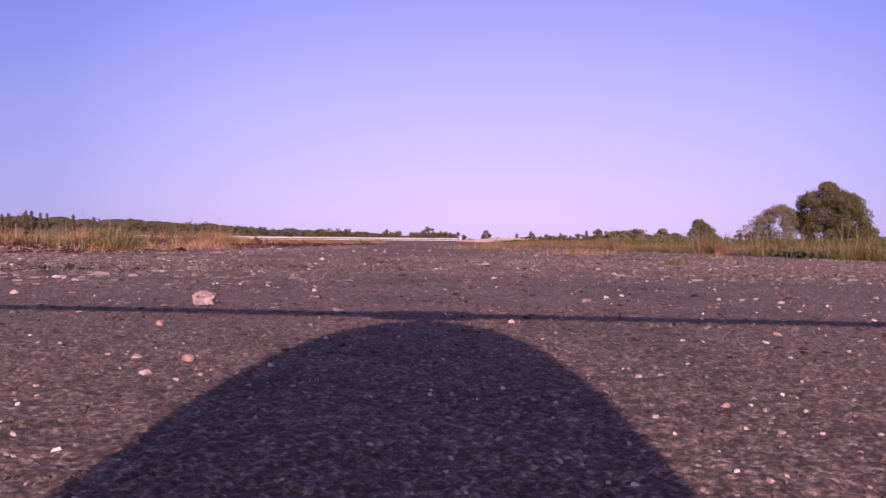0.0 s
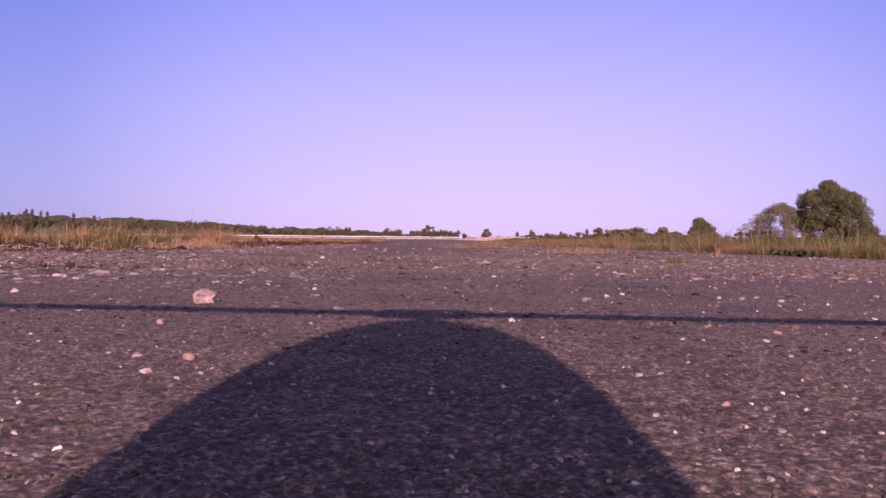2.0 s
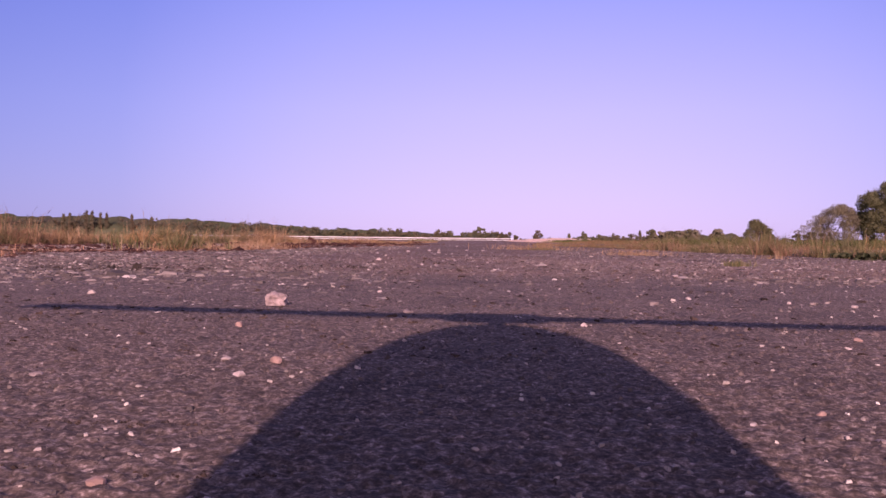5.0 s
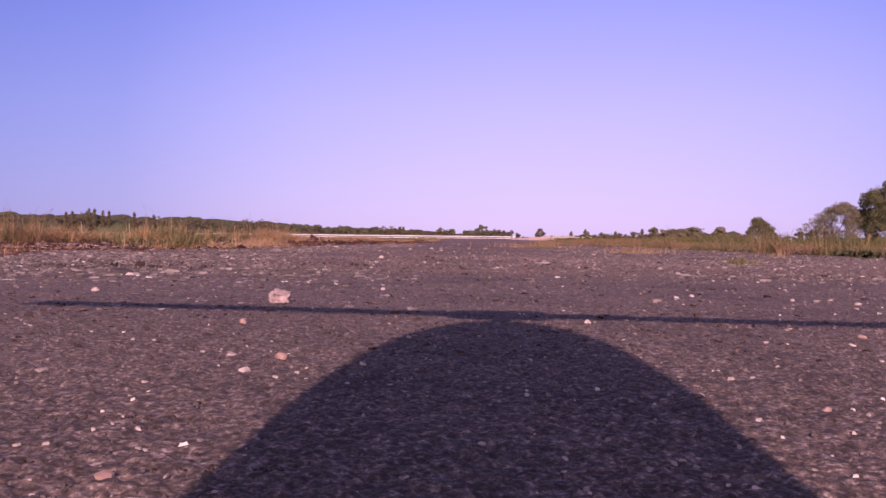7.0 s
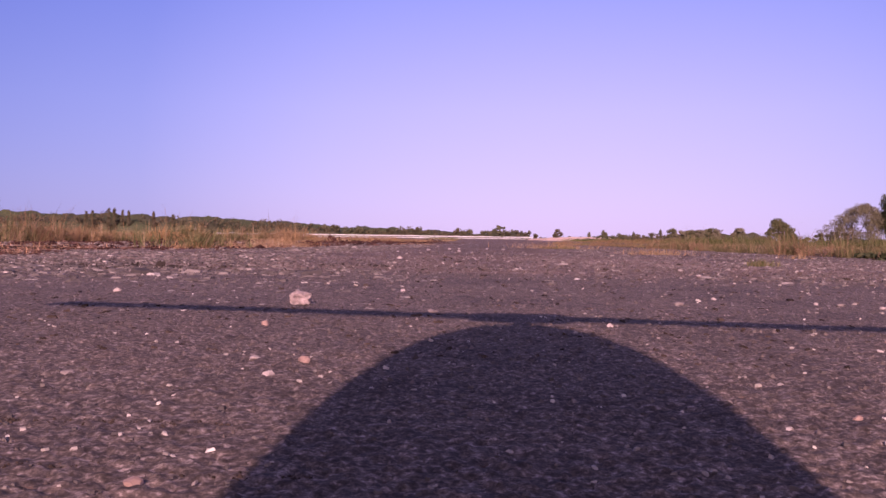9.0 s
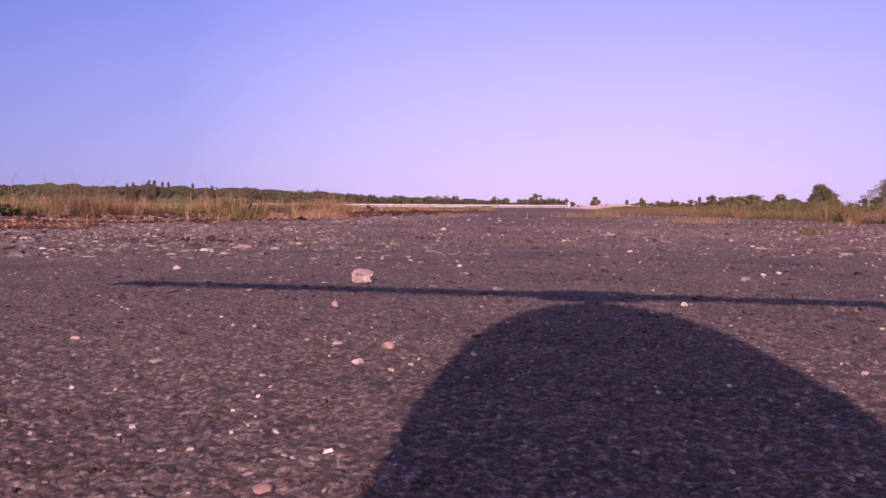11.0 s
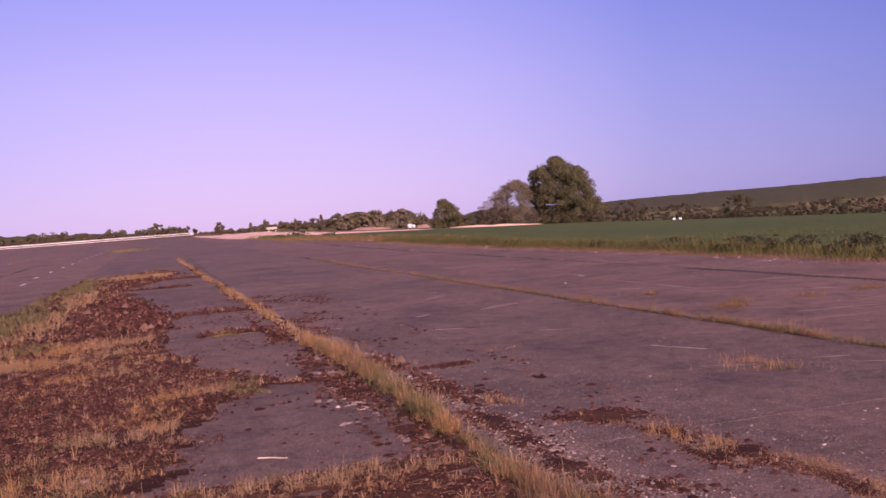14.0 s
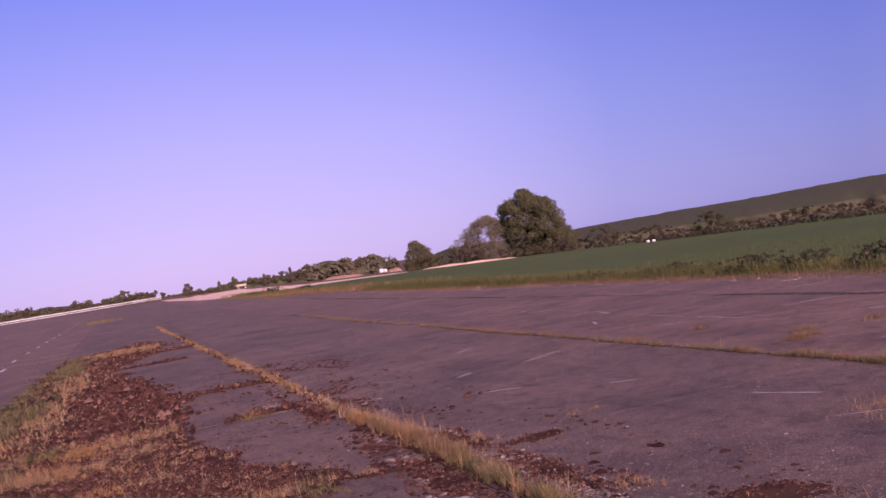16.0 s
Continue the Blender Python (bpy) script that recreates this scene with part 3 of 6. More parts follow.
# what grows where on the strip: straw, red moss, green grass
STRAW_SPOTS = [(-5.5, 14.9, 1.0, 0.45, 0.35), (-6.4, 13.2, 0.6, 0.4, 0), (-5.0, 8.4, 0.8, 0.3, 0), (-4.5, 9.95, 0.8, 0.16, 0.1), (-4.0, 6.42, 1.3, 0.2, -0.05), (-5.5, 7.1, 0.8, 0.45, 0.2), (-3.6, 17.9, 0.6, 0.3, -0.6),
               (-6.9, 19.0, 0.5, 3.0, 0), (-6.7, 26.0, 0.5, 3.5, 0), (-5.6, 37.0, 2.0, 1.6, 0), (-7.6, 9.4, 0.6, 0.9, 0), (-3.9, 30.5, 0.5, 0.8, 0), (-5.6, 11.7, 0.6, 0.22, 0.3), (-6.7, 6.7, 0.9, 0.8, 0), (-7.0, 5.2, 1.0, 0.6, 0)]
RED_SPOTS = [(-5.35, 19.3, 0.8, 4.6, 0.03), (-5.2, 11.2, 1.1, 1.9, 0.1), (-5.7, 9.2, 1.0, 0.9, 0), (-5.9, 12.3, 0.8, 0.5, 0), (-3.9, 5.85, 1.2, 0.28, 0), (-5.4, 27.0, 0.6, 4.0, 0), (-5.2, 7.6, 0.5, 0.35, 0), (-6.0, 5.4, 1.6, 0.5, 0), (-3.35, 8.0, 0.25, 0.9, 0)]
GREEN_SPOTS = [(-7.95, 16.0, 0.75, 4.5, 0), (-7.95, 26.0, 0.6, 7.0, 0), (-6.45, 14.9, 0.35, 0.35, 0), (-7.1, 32.0, 0.6, 4.0, 0), (-7.8, 11.8, 0.6, 1.6, 0), (-3.95, 9.95, 0.22, 0.1, 0), (-3.9, 14.7, 0.3, 0.22, 0), (-2.86, 3.2, 0.2, 1.7, 0), (-7.2, 8.2, 0.7, 1.0, 0.3), (-7.7, 13.6, 1.0, 2.4, 0), (-6.9, 9.6, 0.5, 1.0, 0), (-7.5, 20.0, 0.8, 4.0, 0)]


def scatter(x0, x1, y0, y1, per_m2, r):
    n = int((x1 - x0) * (y1 - y0) * per_m2)
    return r.uniform(x0, x1, n), r.uniform(y0, y1, n)


def blade_mesh(x, y, h, wide, r, lean=0.5, z=None, away=None, low=0.05):
    """Bent tapering blades of grass, three triangles each."""
    n = len(x)
    bend = r.uniform(low, lean, n) * h
    away = r.uniform(0, 2 * math.pi, n) if away is None else away
    turn = away - math.pi / 2 + r.uniform(-0.6, 0.6, n)
    sx, sy = np.cos(turn) * wide / 2, np.sin(turn) * wide / 2
    dx, dy = np.cos(away) * bend, np.sin(away) * bend
    z = gz(x, y) if z is None else z
    v = np.empty((n, 5, 3))
    v[:, 0] = np.stack([x - sx, y - sy, z], -1)
    v[:, 1] = np.stack([x + sx, y + sy, z], -1)
    v[:, 2] = np.stack([x - sx * 0.7 + dx * 0.35, y - sy * 0.7 + dy * 0.35, z + h * np.clip(0.72 - 0.1 * bend / h, 0.35, 0.7)], -1)
    v[:, 3] = np.stack([x + sx * 0.7 + dx * 0.35, y + sy * 0.7 + dy * 0.35, z + h * np.clip(0.72 - 0.1 * bend / h, 0.35, 0.7)], -1)
    v[:, 4] = np.stack([x + dx, y + dy, z + h * np.maximum(0.12, 1 - 0.25 * (bend / h) ** 2)], -1)
    f = np.array([[0, 1, 3], [0, 3, 2], [2, 3, 4]])[None] + 5 * np.arange(n)[:, None, None]
    return v.reshape(-1, 3), f.reshape(-1, 3)


def tuft_mesh(x, y, z, high, spread, per, wide, r, lean=1.7, tall=0.04):
    """Tufts: blades that rise from one root and fall outwards."""
    i = np.repeat(np.arange(len(x)), per)
    a, d = r.uniform(0, 2 * math.pi, len(i)), np.abs(r.normal(0, 0.5, len(i))) * spread[i]
    h = high[i] * r.uniform(0.4, 1.1, len(i)) * np.where(r.uniform(0, 1, len(i)) < tall, 1.7, 1.0)
    return blade_mesh(x[i] + np.cos(a) * d, y[i] + np.sin(a) * d, h, wide[i] * r.uniform(0.7, 1.3, len(i)), r, lean, z[i], a + r.normal(0, 0.6, len(i)), 0.15)


def lump_mesh(x, y, z, size, high, r):
    """Low ragged cushions: five-sided cones."""
    n = len(x)
    ang = np.linspace(0, 2 * math.pi, 6)[None, :5] + r.uniform(0, 6.3, (n, 1))
    rad = size[:, None] * r.uniform(0.55, 1.2, (n, 5))
    v = np.empty((n, 6, 3))
    v[:, :5, 0], v[:, :5, 1] = x[:, None] + np.cos(ang) * rad, y[:, None] + np.sin(ang) * rad
    v[:, :5, 2] = z[:, None] - 0.001 + high[:, None] * r.uniform(0, 0.35, (n, 5))
    v[:, 5] = np.stack([x + size * r.uniform(-0.4, 0.4, n), y + size * r.uniform(-0.4, 0.4, n), z + high], -1)
    f = np.array([[0, 1, 5], [1, 2, 5], [2, 3, 5], [3, 4, 5], [4, 0, 5]])[None] + 6 * np.arange(n)[:, None, None]
    return v.reshape(-1, 3), f.reshape(-1, 3)


def chip_mesh(x, y, z, size, r, flat=0.55, tip=0.35):
    """Angular stone chips half sunk in the surface."""
    n = len(x)
    cube = np.array([[-1, -1, -1], [1, -1, -1], [1, 1, -1], [-1, 1, -1], [-1, -1, 1], [1, -1, 1], [1, 1, 1], [-1, 1, 1]], float)
    c = cube[None] * r.uniform(0.55, 1.15, (n, 8, 3))
    c[:, 4:, :2] *= 0.7
    c *= (size[:, None, None] / 2) * np.stack([r.uniform(0.7, 1.35, n), r.uniform(0.6, 1.0, n), r.uniform(0.6, 1.1, n) * flat], -1)[:, None, :]
    t = r.uniform(0, 6.3, n)[:, None]
    px, py = c[..., 0] * np.cos(t) - c[..., 1] * np.sin(t), c[..., 0] * np.sin(t) + c[..., 1] * np.cos(t)
    tilt = r.uniform(-tip, tip, n)[:, None]
    v = np.stack([px + x[:, None], py + y[:, None], c[..., 2] + px * tilt + z[:, None] + size[:, None] * flat * 0.16], -1)
    f = np.array([[4, 5, 6, 7], [0, 1, 5, 4], [1, 2, 6, 5], [2, 3, 7, 6], [3, 0, 4, 7]])[None] + 8 * np.arange(n)[:, None, None]
    return v.reshape(-1, 3), f.reshape(-1, 4)


def stuff(name, data, mat, label, category, smooth=False):
    return tagged(new(name, mesh_np(name, data[0], data[1], [mat], smooth)), label, category, kind="stuff")


def build_cover():
    r = np.random.default_rng(23)
    # thin soil that has gathered on the paving
    s = 0.075
    gx, gy = np.meshgrid(np.arange(-9.6, -1.0, s), np.arange(-5.0, 50.0, s))
    c = np.maximum(cover(gx, gy), np.clip(spots(gx, gy, MOSS_SPOTS) * 1.1 - 0.1, 0, 0.6)) - 0.3 * fbm(gx * 9, gy * 9, 33)
    z = np.clip((c - 0.2) * 0.03, -0.012, 0.01) + 0.012 * (fbm(gx * 7, gy * 7, 31) - 0.5) + gz(gx, gy)
    nx = gx.shape[1]
    i = np.arange((gx.shape[0] - 1) * nx).reshape(-1, nx)[:, :-1].ravel()
    q = np.stack([i, i + 1, i + nx + 1, i + nx], 1)
    keep = c.ravel()[q].max(1) > 0.27
    stuff("soil_patches", (np.stack([gx, gy, z], -1).reshape(-1, 3), q[keep]), M_SOIL, "reddish brown soil and litter gathered on worn asphalt", "soil")

    def thick(x, y):
        return np.clip((cover(x, y) - 0.25) * 0.03, 0, 0.01) + gz(x, y)

    def growth(x, y, places):
        return np.clip(spots(x, y, places) * 1.4 + 0.25, 0, 1)

    # red moss cushions, thick in ragged drifts beside bare patches
    x, y = scatter(-9.3, -1.1, 0.8, 14, 2500, r)
    xn, yn = scatter(-3.0, -1.1, 1.2, 5.5, 6500, r)
    x, y = np.r_[x, xn], np.r_[y, yn]
    xf, yf = scatter(-9.3, -2.2, 14, 44, 600, r)
    xb, yb = scatter(-9.3, -4.8, -5.2, 0.8, 520, r)
    xf, yf = np.r_[xf, xb], np.r_[yf, yb]
    near = np.r_[np.ones(len(x)), np.zeros(len(xf))]
    x, y = np.r_[x, xf], np.r_[y, yf]
    sp = spots(x, y, MOSS_SPOTS)
    c = np.maximum(cover(x, y), np.clip(sp * 1.6, 0, 0.85))
    clump = fbm(x * 7, y * 7, 47, 2)
    beside = (np.abs(x - main_line(y)) > 0.13) & (x > island_right(y) + 0.1)
    redness = 0.3 + 0.75 * growth(x, y, RED_SPOTS) + 0.5 * (sp > 0) + 0.4 * beside - 0.75 * growth(x, y, STRAW_SPOTS) - 0.5 * growth(x, y, GREEN_SPOTS) + 0.8 * (clump - 0.5) + 0.4 * (fbm(x * 1.3, y * 1.3, 41) - 0.5)
    keep = (r.uniform(0, 1, len(x)) < np.clip(c * 1.2, 0, 1) * np.clip(redness * 1.3, 0.03, 0.9)) & (c > 0.05) & (clump > 0.3)
    x, y, near = x[keep], y[keep], near[keep]
    size = np.where(near > 0, r.gamma(3.0, 0.0024, len(x)) + 0.003, r.gamma(3.0, 0.006, len(x)) + 0.008)
    size = size * np.where(r.uniform(0, 1, len(x)) < 0.2, 1.6, 1.0) * np.where(near > 0, np.interp(y, [2, 4, 8], [0.5, 0.65, 1.0]), 1.0)
    stuff("red_moss", lump_mesh(x, y, thick(x, y), size, size * r.uniform(0.5, 1.5, len(x)) * np.interp(y, [3, 8], [0.4, 0.9]), r), M_MOSS, "dark red moss and stonecrop cushions spreading over asphalt", "moss", True)

    # single moss cushions dotted over the paving on both sides of the joint
    x, y = scatter(-4.9, -1.2, 2.0, 22, 520, r)
    d = np.abs(x - main_line(y))
    zone = np.clip(fbm(x * 2.3, y * 1.2, 141) * 3.4 - 1.35, 0, 1) * np.clip(1.35 - d * 0.75, 0.05, 1) * np.where(x < -3.4, 0.12, 1.0) + 0.012
    keep = r.uniform(0, 1, len(x)) < zone * 0.75
    x, y = x[keep], y[keep]
    size = (r.gamma(3.0, 0.0055, len(x)) + 0.008) * np.interp(y, [2, 5, 9], [0.5, 0.8, 1.1])
    stuff("moss_cushions", lump_mesh(x, y, gz(x, y), size, size * r.uniform(0.25, 0.6, len(x)), r), M_MOSS, "dark red moss cushions dotted over pale gravel", "moss", True)

    # bleached litter lying among the moss
    x, y = scatter(-9.0, -1.4, 1.0, 20, 1200, r)
    c = np.maximum(cover(x, y), np.clip(spots(x, y, MOSS_SPOTS) * 1.2, 0, 0.6))
    keep = r.uniform(0, 1, len(x)) < c * np.clip(fbm(x * 2.6, y * 2.6, 57) * 3 - 0.9, 0.15, 1)
    x, y = x[keep], y[keep]
    stuff("dead_litter", blade_mesh(x, y, r.uniform(0.004, 0.009, len(x)), r.uniform(0.003, 0.008, len(x)) * np.interp(y, [2, 6], [0.5, 1.0]), r, 11.0, thick(x, y) + 0.005), M_LITTER, "bleached dead stalks lying among moss", "litter")

    # low tufts of grass over the strip, thatched and matted
    x, y = scatter(-9.4, -2.95, 1.0, 15, 230, r)
    xf, yf = scatter(-9.2, -2.95, 15, 46, 60, r)
    xb, yb = scatter(-9.3, -4.8, -5.2, 1.0, 90, r)
    xf, yf = np.r_[xf, xb], np.r_[yf, yb]
    near = np.r_[np.ones(len(x)), np.zeros(len(xf))]
    x, y = np.r_[x, xf], np.r_[y, yf]
    straw, lush, red = growth(x, y, STRAW_SPOTS), growth(x, y, GREEN_SPOTS), growth(x, y, RED_SPOTS)
    patchy = fbm(x * 3.2, y * 3.2, 67, 2)
    want = 0.22 + 0.9 * straw + 0.9 * lush - 0.45 * red + 1.3 * (patchy - 0.5)
    keep = r.uniform(0, 1, len(x)) < np.clip(cover(x, y) * 1.5 - 0.35, 0, 1) * np.clip(want, 0.05, 1)
    x, y, near, straw, lush = x[keep], y[keep], near[keep], straw[keep], lush[keep]
    green = lush * 0.8 + 0.35 * (x < island_left(y) + 1.2) + 0.5 * (fbm(x * 1.1, y * 1.1, 71) - 0.5) + r.normal(0, 0.26, len(x)) - 0.2 * straw + 0.28 * (x < -5.4) * (y < 10.5) > 0.31
    high = (r.gamma(5.0, 0.0062, len(x)) + 0.008) * (1 + 0.5 * straw + 0.6 * lush) * np.interp(y, [5, 9, 16], [1.3, 1.55, 1.9])
    for kind, name, mat, label in ((~green, "dry_grass", M_STRAW, "low matted straw coloured grass on the mossy strip"), (green, "green_grass", M_GREEN, "low green grass tufts along the mossy strip")):
        for close, per, thin in ((near > 0, 18, 0.0026), (near == 0, 10, 0.0065)):
            k = kind & close
            stuff(name, tuft_mesh(x[k], y[k], thick(x[k], y[k]), high[k], np.where(close[k], 0.045, 0.11) * r.uniform(0.6, 1.3, k.sum()), per, np.full(k.sum(), thin), r, 2.4), mat, label, "grass")
    # the weedy joint: a narrow, uneven line of tufts, greener towards the start
    for y0, y1, dens, per, thin in ((0.6, 13, 125, 22, 0.003), (13, 57, 34, 12, 0.006)):
        n = int((y1 - y0) * dens)
        y = r.uniform(y0, y1, n)
        bank = np.clip(1.7 * fbm(y * 1.5, y * 0 + 4.4, 19) - 0.35, 0, 1)
        x = main_line(y) + 0.12 * (fbm(y * 0.7, y * 0 + 2.2, 17) - 0.5) + r.normal(0, 1, n) * (0.034 + 0.045 * bank)
        keep = r.uniform(0, 1, n) < np.clip(bank * 2.6 - np.interp(y, [5, 7], [0.25, 0.2]), 0.3, 1)
        x, y, bank = x[keep], y[keep], bank[keep]
        high = (r.gamma(5.0, 0.0066, len(x)) + 0.012) * (0.5 + 1.0 * bank) * np.interp(y, [2, 4, 5.5, 7, 9, 12, 16, 24, 34], [1.0, 1.4, 2.0, 2.75, 2.6, 2.2, 2.0, 1.6, 1.2])
        green = 0.75 * np.interp(y, [2.0, 5.0, 8.0, 10.0, 12], [0.52, 0.5, 0.52, 0.3, 0.16]) + 0.6 * (fbm(y * 1.4, x * 0 + 3.1, 27) - 0.5) + r.normal(0, 0.16, len(x)) > 0.42
        rusty = ~green & (fbm(y * 0.8, x * 0 + 9.3, 39) + r.normal(0, 0.1, len(x)) > 0.56)
        for k, name, mat, label in ((~green & ~rusty, "dry_grass", M_STRAW, "straw coloured tufts growing in the long runway joint"), (rusty, "rusty_grass", M_REDGRASS, "rusty brown tufts growing in the long runway joint"),
                                    (green, "green_grass", M_GREEN, "green tufts growing in the long runway joint")):
            stuff(name, tuft_mesh(x[k], y[k], thick(x[k], y[k]), high[k], r.uniform(0.025, 0.05, k.sum()), per, np.full(k.sum(), thin), r, 1.6, 0.08), mat, label, "grass")
    # a second, broken row of tufts over the patched ground, and bulges beside the joint
    y = np.r_[r.uniform(3.5, 7.2, 190), r.normal(10.35, 0.22, 40), r.normal(8.0, 0.2, 14)]
    x = np.r_[np.interp(y[:190], [3.5, 4.2, 5.3, 6.0, 7.2], [-1.56, -1.46, -1.47, -1.6, -1.85]) + r.normal(0, 0.06, 190), r.normal(-2.45, 0.14, 40), r.normal(-2.2, 0.08, 14)]
    keep = r.uniform(0, 1, len(x)) < np.clip(fbm(x * 2.5, y * 2.5, 29, 2) * 4 - 1.6, 0.05, 1)
    x, y = x[keep], y[keep]
    green = np.exp(-((y - 4.1) / 0.35) ** 2) + r.normal(0, 0.25, len(x)) > 0.45
    for k, name, mat in ((~green, "dry_grass", M_STRAW), (green, "green_grass", M_GREEN)):
        stuff(name, tuft_mesh(x[k], y[k], gz(x[k], y[k]), r.gamma(5.0, 0.011, k.sum()) + 0.012, r.uniform(0.025, 0.06, k.sum()), 18, np.full(k.sum(), 0.0024), r, 2.0), mat, "straggling row of grass tufts on broken asphalt", "grass")

    # bright green cushions where cross joints end, and tufts in the next long joint
    for px, py, n in ((-4.03, 9.76, 16), (-3.9, 14.7, 18), (-6.45, 14.9, 22), (-1.5, 3.95, 10)):
        x, y = r.normal(px, 0.11, n), r.normal(py, 0.05, n)
        stuff("green_tuft", tuft_mesh(x, y, thick(x, y), r.uniform(0.03, 0.07, n) * (1.9 if py < 5 else 1.0), np.full(n, 0.06), 20, np.full(n, 0.004), r, 1.8), M_GREEN, "low bright green tuft among moss and worn asphalt", "grass")
    for y0, y1, dens, per, thin in ((2.7, 12, 80, 20, 0.0026), (12, 42, 30, 12, 0.005)):
        n = int((y1 - y0) * dens)
        y = r.uniform(y0, y1, n)
        bank = fbm(y * 1.5, y * 0 + 6.1, 219)
        x = 1.78 + 0.16 * (fbm(y * 0.6, y * 0 + 3.3, 83) - 0.5) + r.normal(0, 0.04, n)
        keep = r.uniform(0, 1, n) < np.clip(bank * 3.8 - np.interp(y, [8, 11], [0.8, 1.1]), 0.08, 1)
        x, y, bank = x[keep], y[keep], bank[keep]
        high = (r.gamma(5.0, 0.006, len(x)) + 0.01) * (0.7 + 0.8 * bank) * np.interp(y, [3, 4, 6, 9, 13], [1.7, 2.0, 2.3, 1.9, 1.5])
        green = np.interp(y, [3, 7, 12], [0.3, 0.22, 0.0]) + fbm(y * 0.9, y * 0 + 8.2, 221) + r.normal(0, 0.12, len(x)) > 0.66
        for k, name, mat, label in ((~green, "dry_grass", M_REDGRASS, "reddish dry tufts growing in a narrow paving joint"), (green, "green_grass", M_GREEN, "green tufts growing in a narrow paving joint")):
            stuff(name, tuft_mesh(x[k], y[k], gz(x[k], y[k]), high[k], r.uniform(0.03, 0.07, k.sum()), per, np.full(k.sum(), thin), r, 1.8, 0.1), mat, label, "grass")

    # sprigs in other joints and lone tufts
    xs, ys, hs = [], [], []
    for jx, half, y0, y1, dens, tall in ((1.78, 0.05, 2.6, 40, 700, 0.9), (6.6, 0.035, 8, 60, 330, 0.8), (-12.2, 0.05, 8, 50, 60, 0.8)):
        n = int((y1 - y0) * dens)
        yy = r.uniform(y0, y1, n)
        lush = np.clip(fbm(yy * 0.7, yy * 0 + jx, 81) * 1.6 - 0.62 + 1.4 * (fbm(yy * 5, yy * 0 + jx, 85) - 0.4), 0.04, 1)
        keep = r.uniform(0, 1, n) < lush
        yy = yy[keep]
        xs.append(jx + 0.16 * (fbm(yy * 0.6, yy * 0 + 3.3, 83) - 0.5) + r.normal(0, half, len(yy)))
        ys.append(yy), hs.append((r.gamma(3.0, 0.014, len(yy)) + 0.008) * tall * (0.6 + 0.9 * lush[keep]) * np.interp(yy, [3, 4.5, 9, 14], [0.8, 1.7, 1.3, 0.6]))
    x, y = scatter(-3, 4, 1.5, 13, 9000, r)
    keep = np.clip(spots(x, y, SPRIG_SPOTS), 0, 1) * np.clip(fbm(x * 9, y * 9, 87, 2) * 3.0 - 0.9, 0, 2) > r.uniform(0.08, 0.9, len(x))
    keep &= (np.hypot(x + 1.5, y - 2.4) > 0.7) | (r.uniform(0, 1, len(x)) < 0.45)
    xs.append(x[keep]), ys.append(y[keep]), hs.append((r.gamma(3.0, 0.009, keep.sum()) + 0.006) * np.interp(y[keep], [2, 3.2, 5], [0.35, 0.6, 1.0]))
    x, y, h = np.concatenate(xs), np.concatenate(ys), np.concatenate(hs)
    lush = (fbm(x * 1.3, y * 1.3, 149) + 0.4 * r.uniform(-0.5, 0.5, len(x)) > 0.53) & (x > 0)
    stuff("joint_grass", blade_mesh(x[lush], y[lush], h[lush], r.uniform(0.001, 0.003, lush.sum()), r, 3.4), M_GREEN, "green and yellowing grass in a narrow paving joint", "grass")
    x, y, h = x[~lush], y[~lush], h[~lush]
    low = (y < 3.3) & (x < 0)
    stuff("patch_sprigs", blade_mesh(x[low], y[low], h[low] * 1.4, r.uniform(0.0008, 0.0016, low.sum()), r, 4.0), M_REDGRASS, "thin brown sprigs over a mossy patch", "grass")
    x, y, h = x[~low], y[~low], h[~low]
    stuff("joint_sprigs", blade_mesh(x, y, h, r.uniform(0.001, 0.0028, len(x)), r, 4.0), M_STRAW, "dry sprigs and tufts in narrow paving joints", "grass")
    x, y = scatter(-2.2, -1.0, 1.4, 5.6, 7500, r)
    keep = np.maximum(spots(x, y, SPRIG_SPOTS), spots(x, y, MOSS_SPOTS) * 0.7) * (0.3 + fbm(x * 8, y * 8, 89)) * np.interp(y, [3, 3.6], [1.0, 1.6]) > r.uniform(0.1, 0.95, len(x))
    x, y = x[keep], y[keep]
    stuff("straw_tangle", blade_mesh(x, y, r.gamma(2.5, 0.005, len(x)) + 0.005, r.uniform(0.001, 0.0026, len(x)), r, 8.0), M_LITTER, "tangled dead straw lying over moss on asphalt", "litter")
    xt, yt = r.normal(0.36, 0.2, 900), r.normal(8.1, 0.22, 900)
    keep = fbm(xt * 7, yt * 7, 151, 2) > r.uniform(0.42, 0.68, 900)
    n = int(keep.sum())
    stuff("straw_tuft", blade_mesh(xt[keep], yt[keep], r.uniform(0.02, 0.1, n), r.uniform(0.0015, 0.004, n), r, 2.6), M_STRAW, "orange dry grass tuft rooted in the runway", "grass")
    xt, yt = r.normal(0.7, 0.09, 300), r.normal(4.7, 0.12, 300)
    stuff("straw_tuft", blade_mesh(xt, yt, r.gamma(3.0, 0.011, 300) + 0.008, r.uniform(0.001, 0.0026, 300), r, 3.0), M_STRAW, "orange dry grass tuft rooted in the runway", "grass")
    xt, yt = r.normal(0.63, 0.018, 160), r.normal(2.45, 0.02, 160)
    stuff("grass_tuft", blade_mesh(xt, yt, r.uniform(0.008, 0.026, 160), r.uniform(0.001, 0.0025, 160), r, 1.6), M_GREEN, "tiny green grass tuft rooted in old asphalt", "grass")
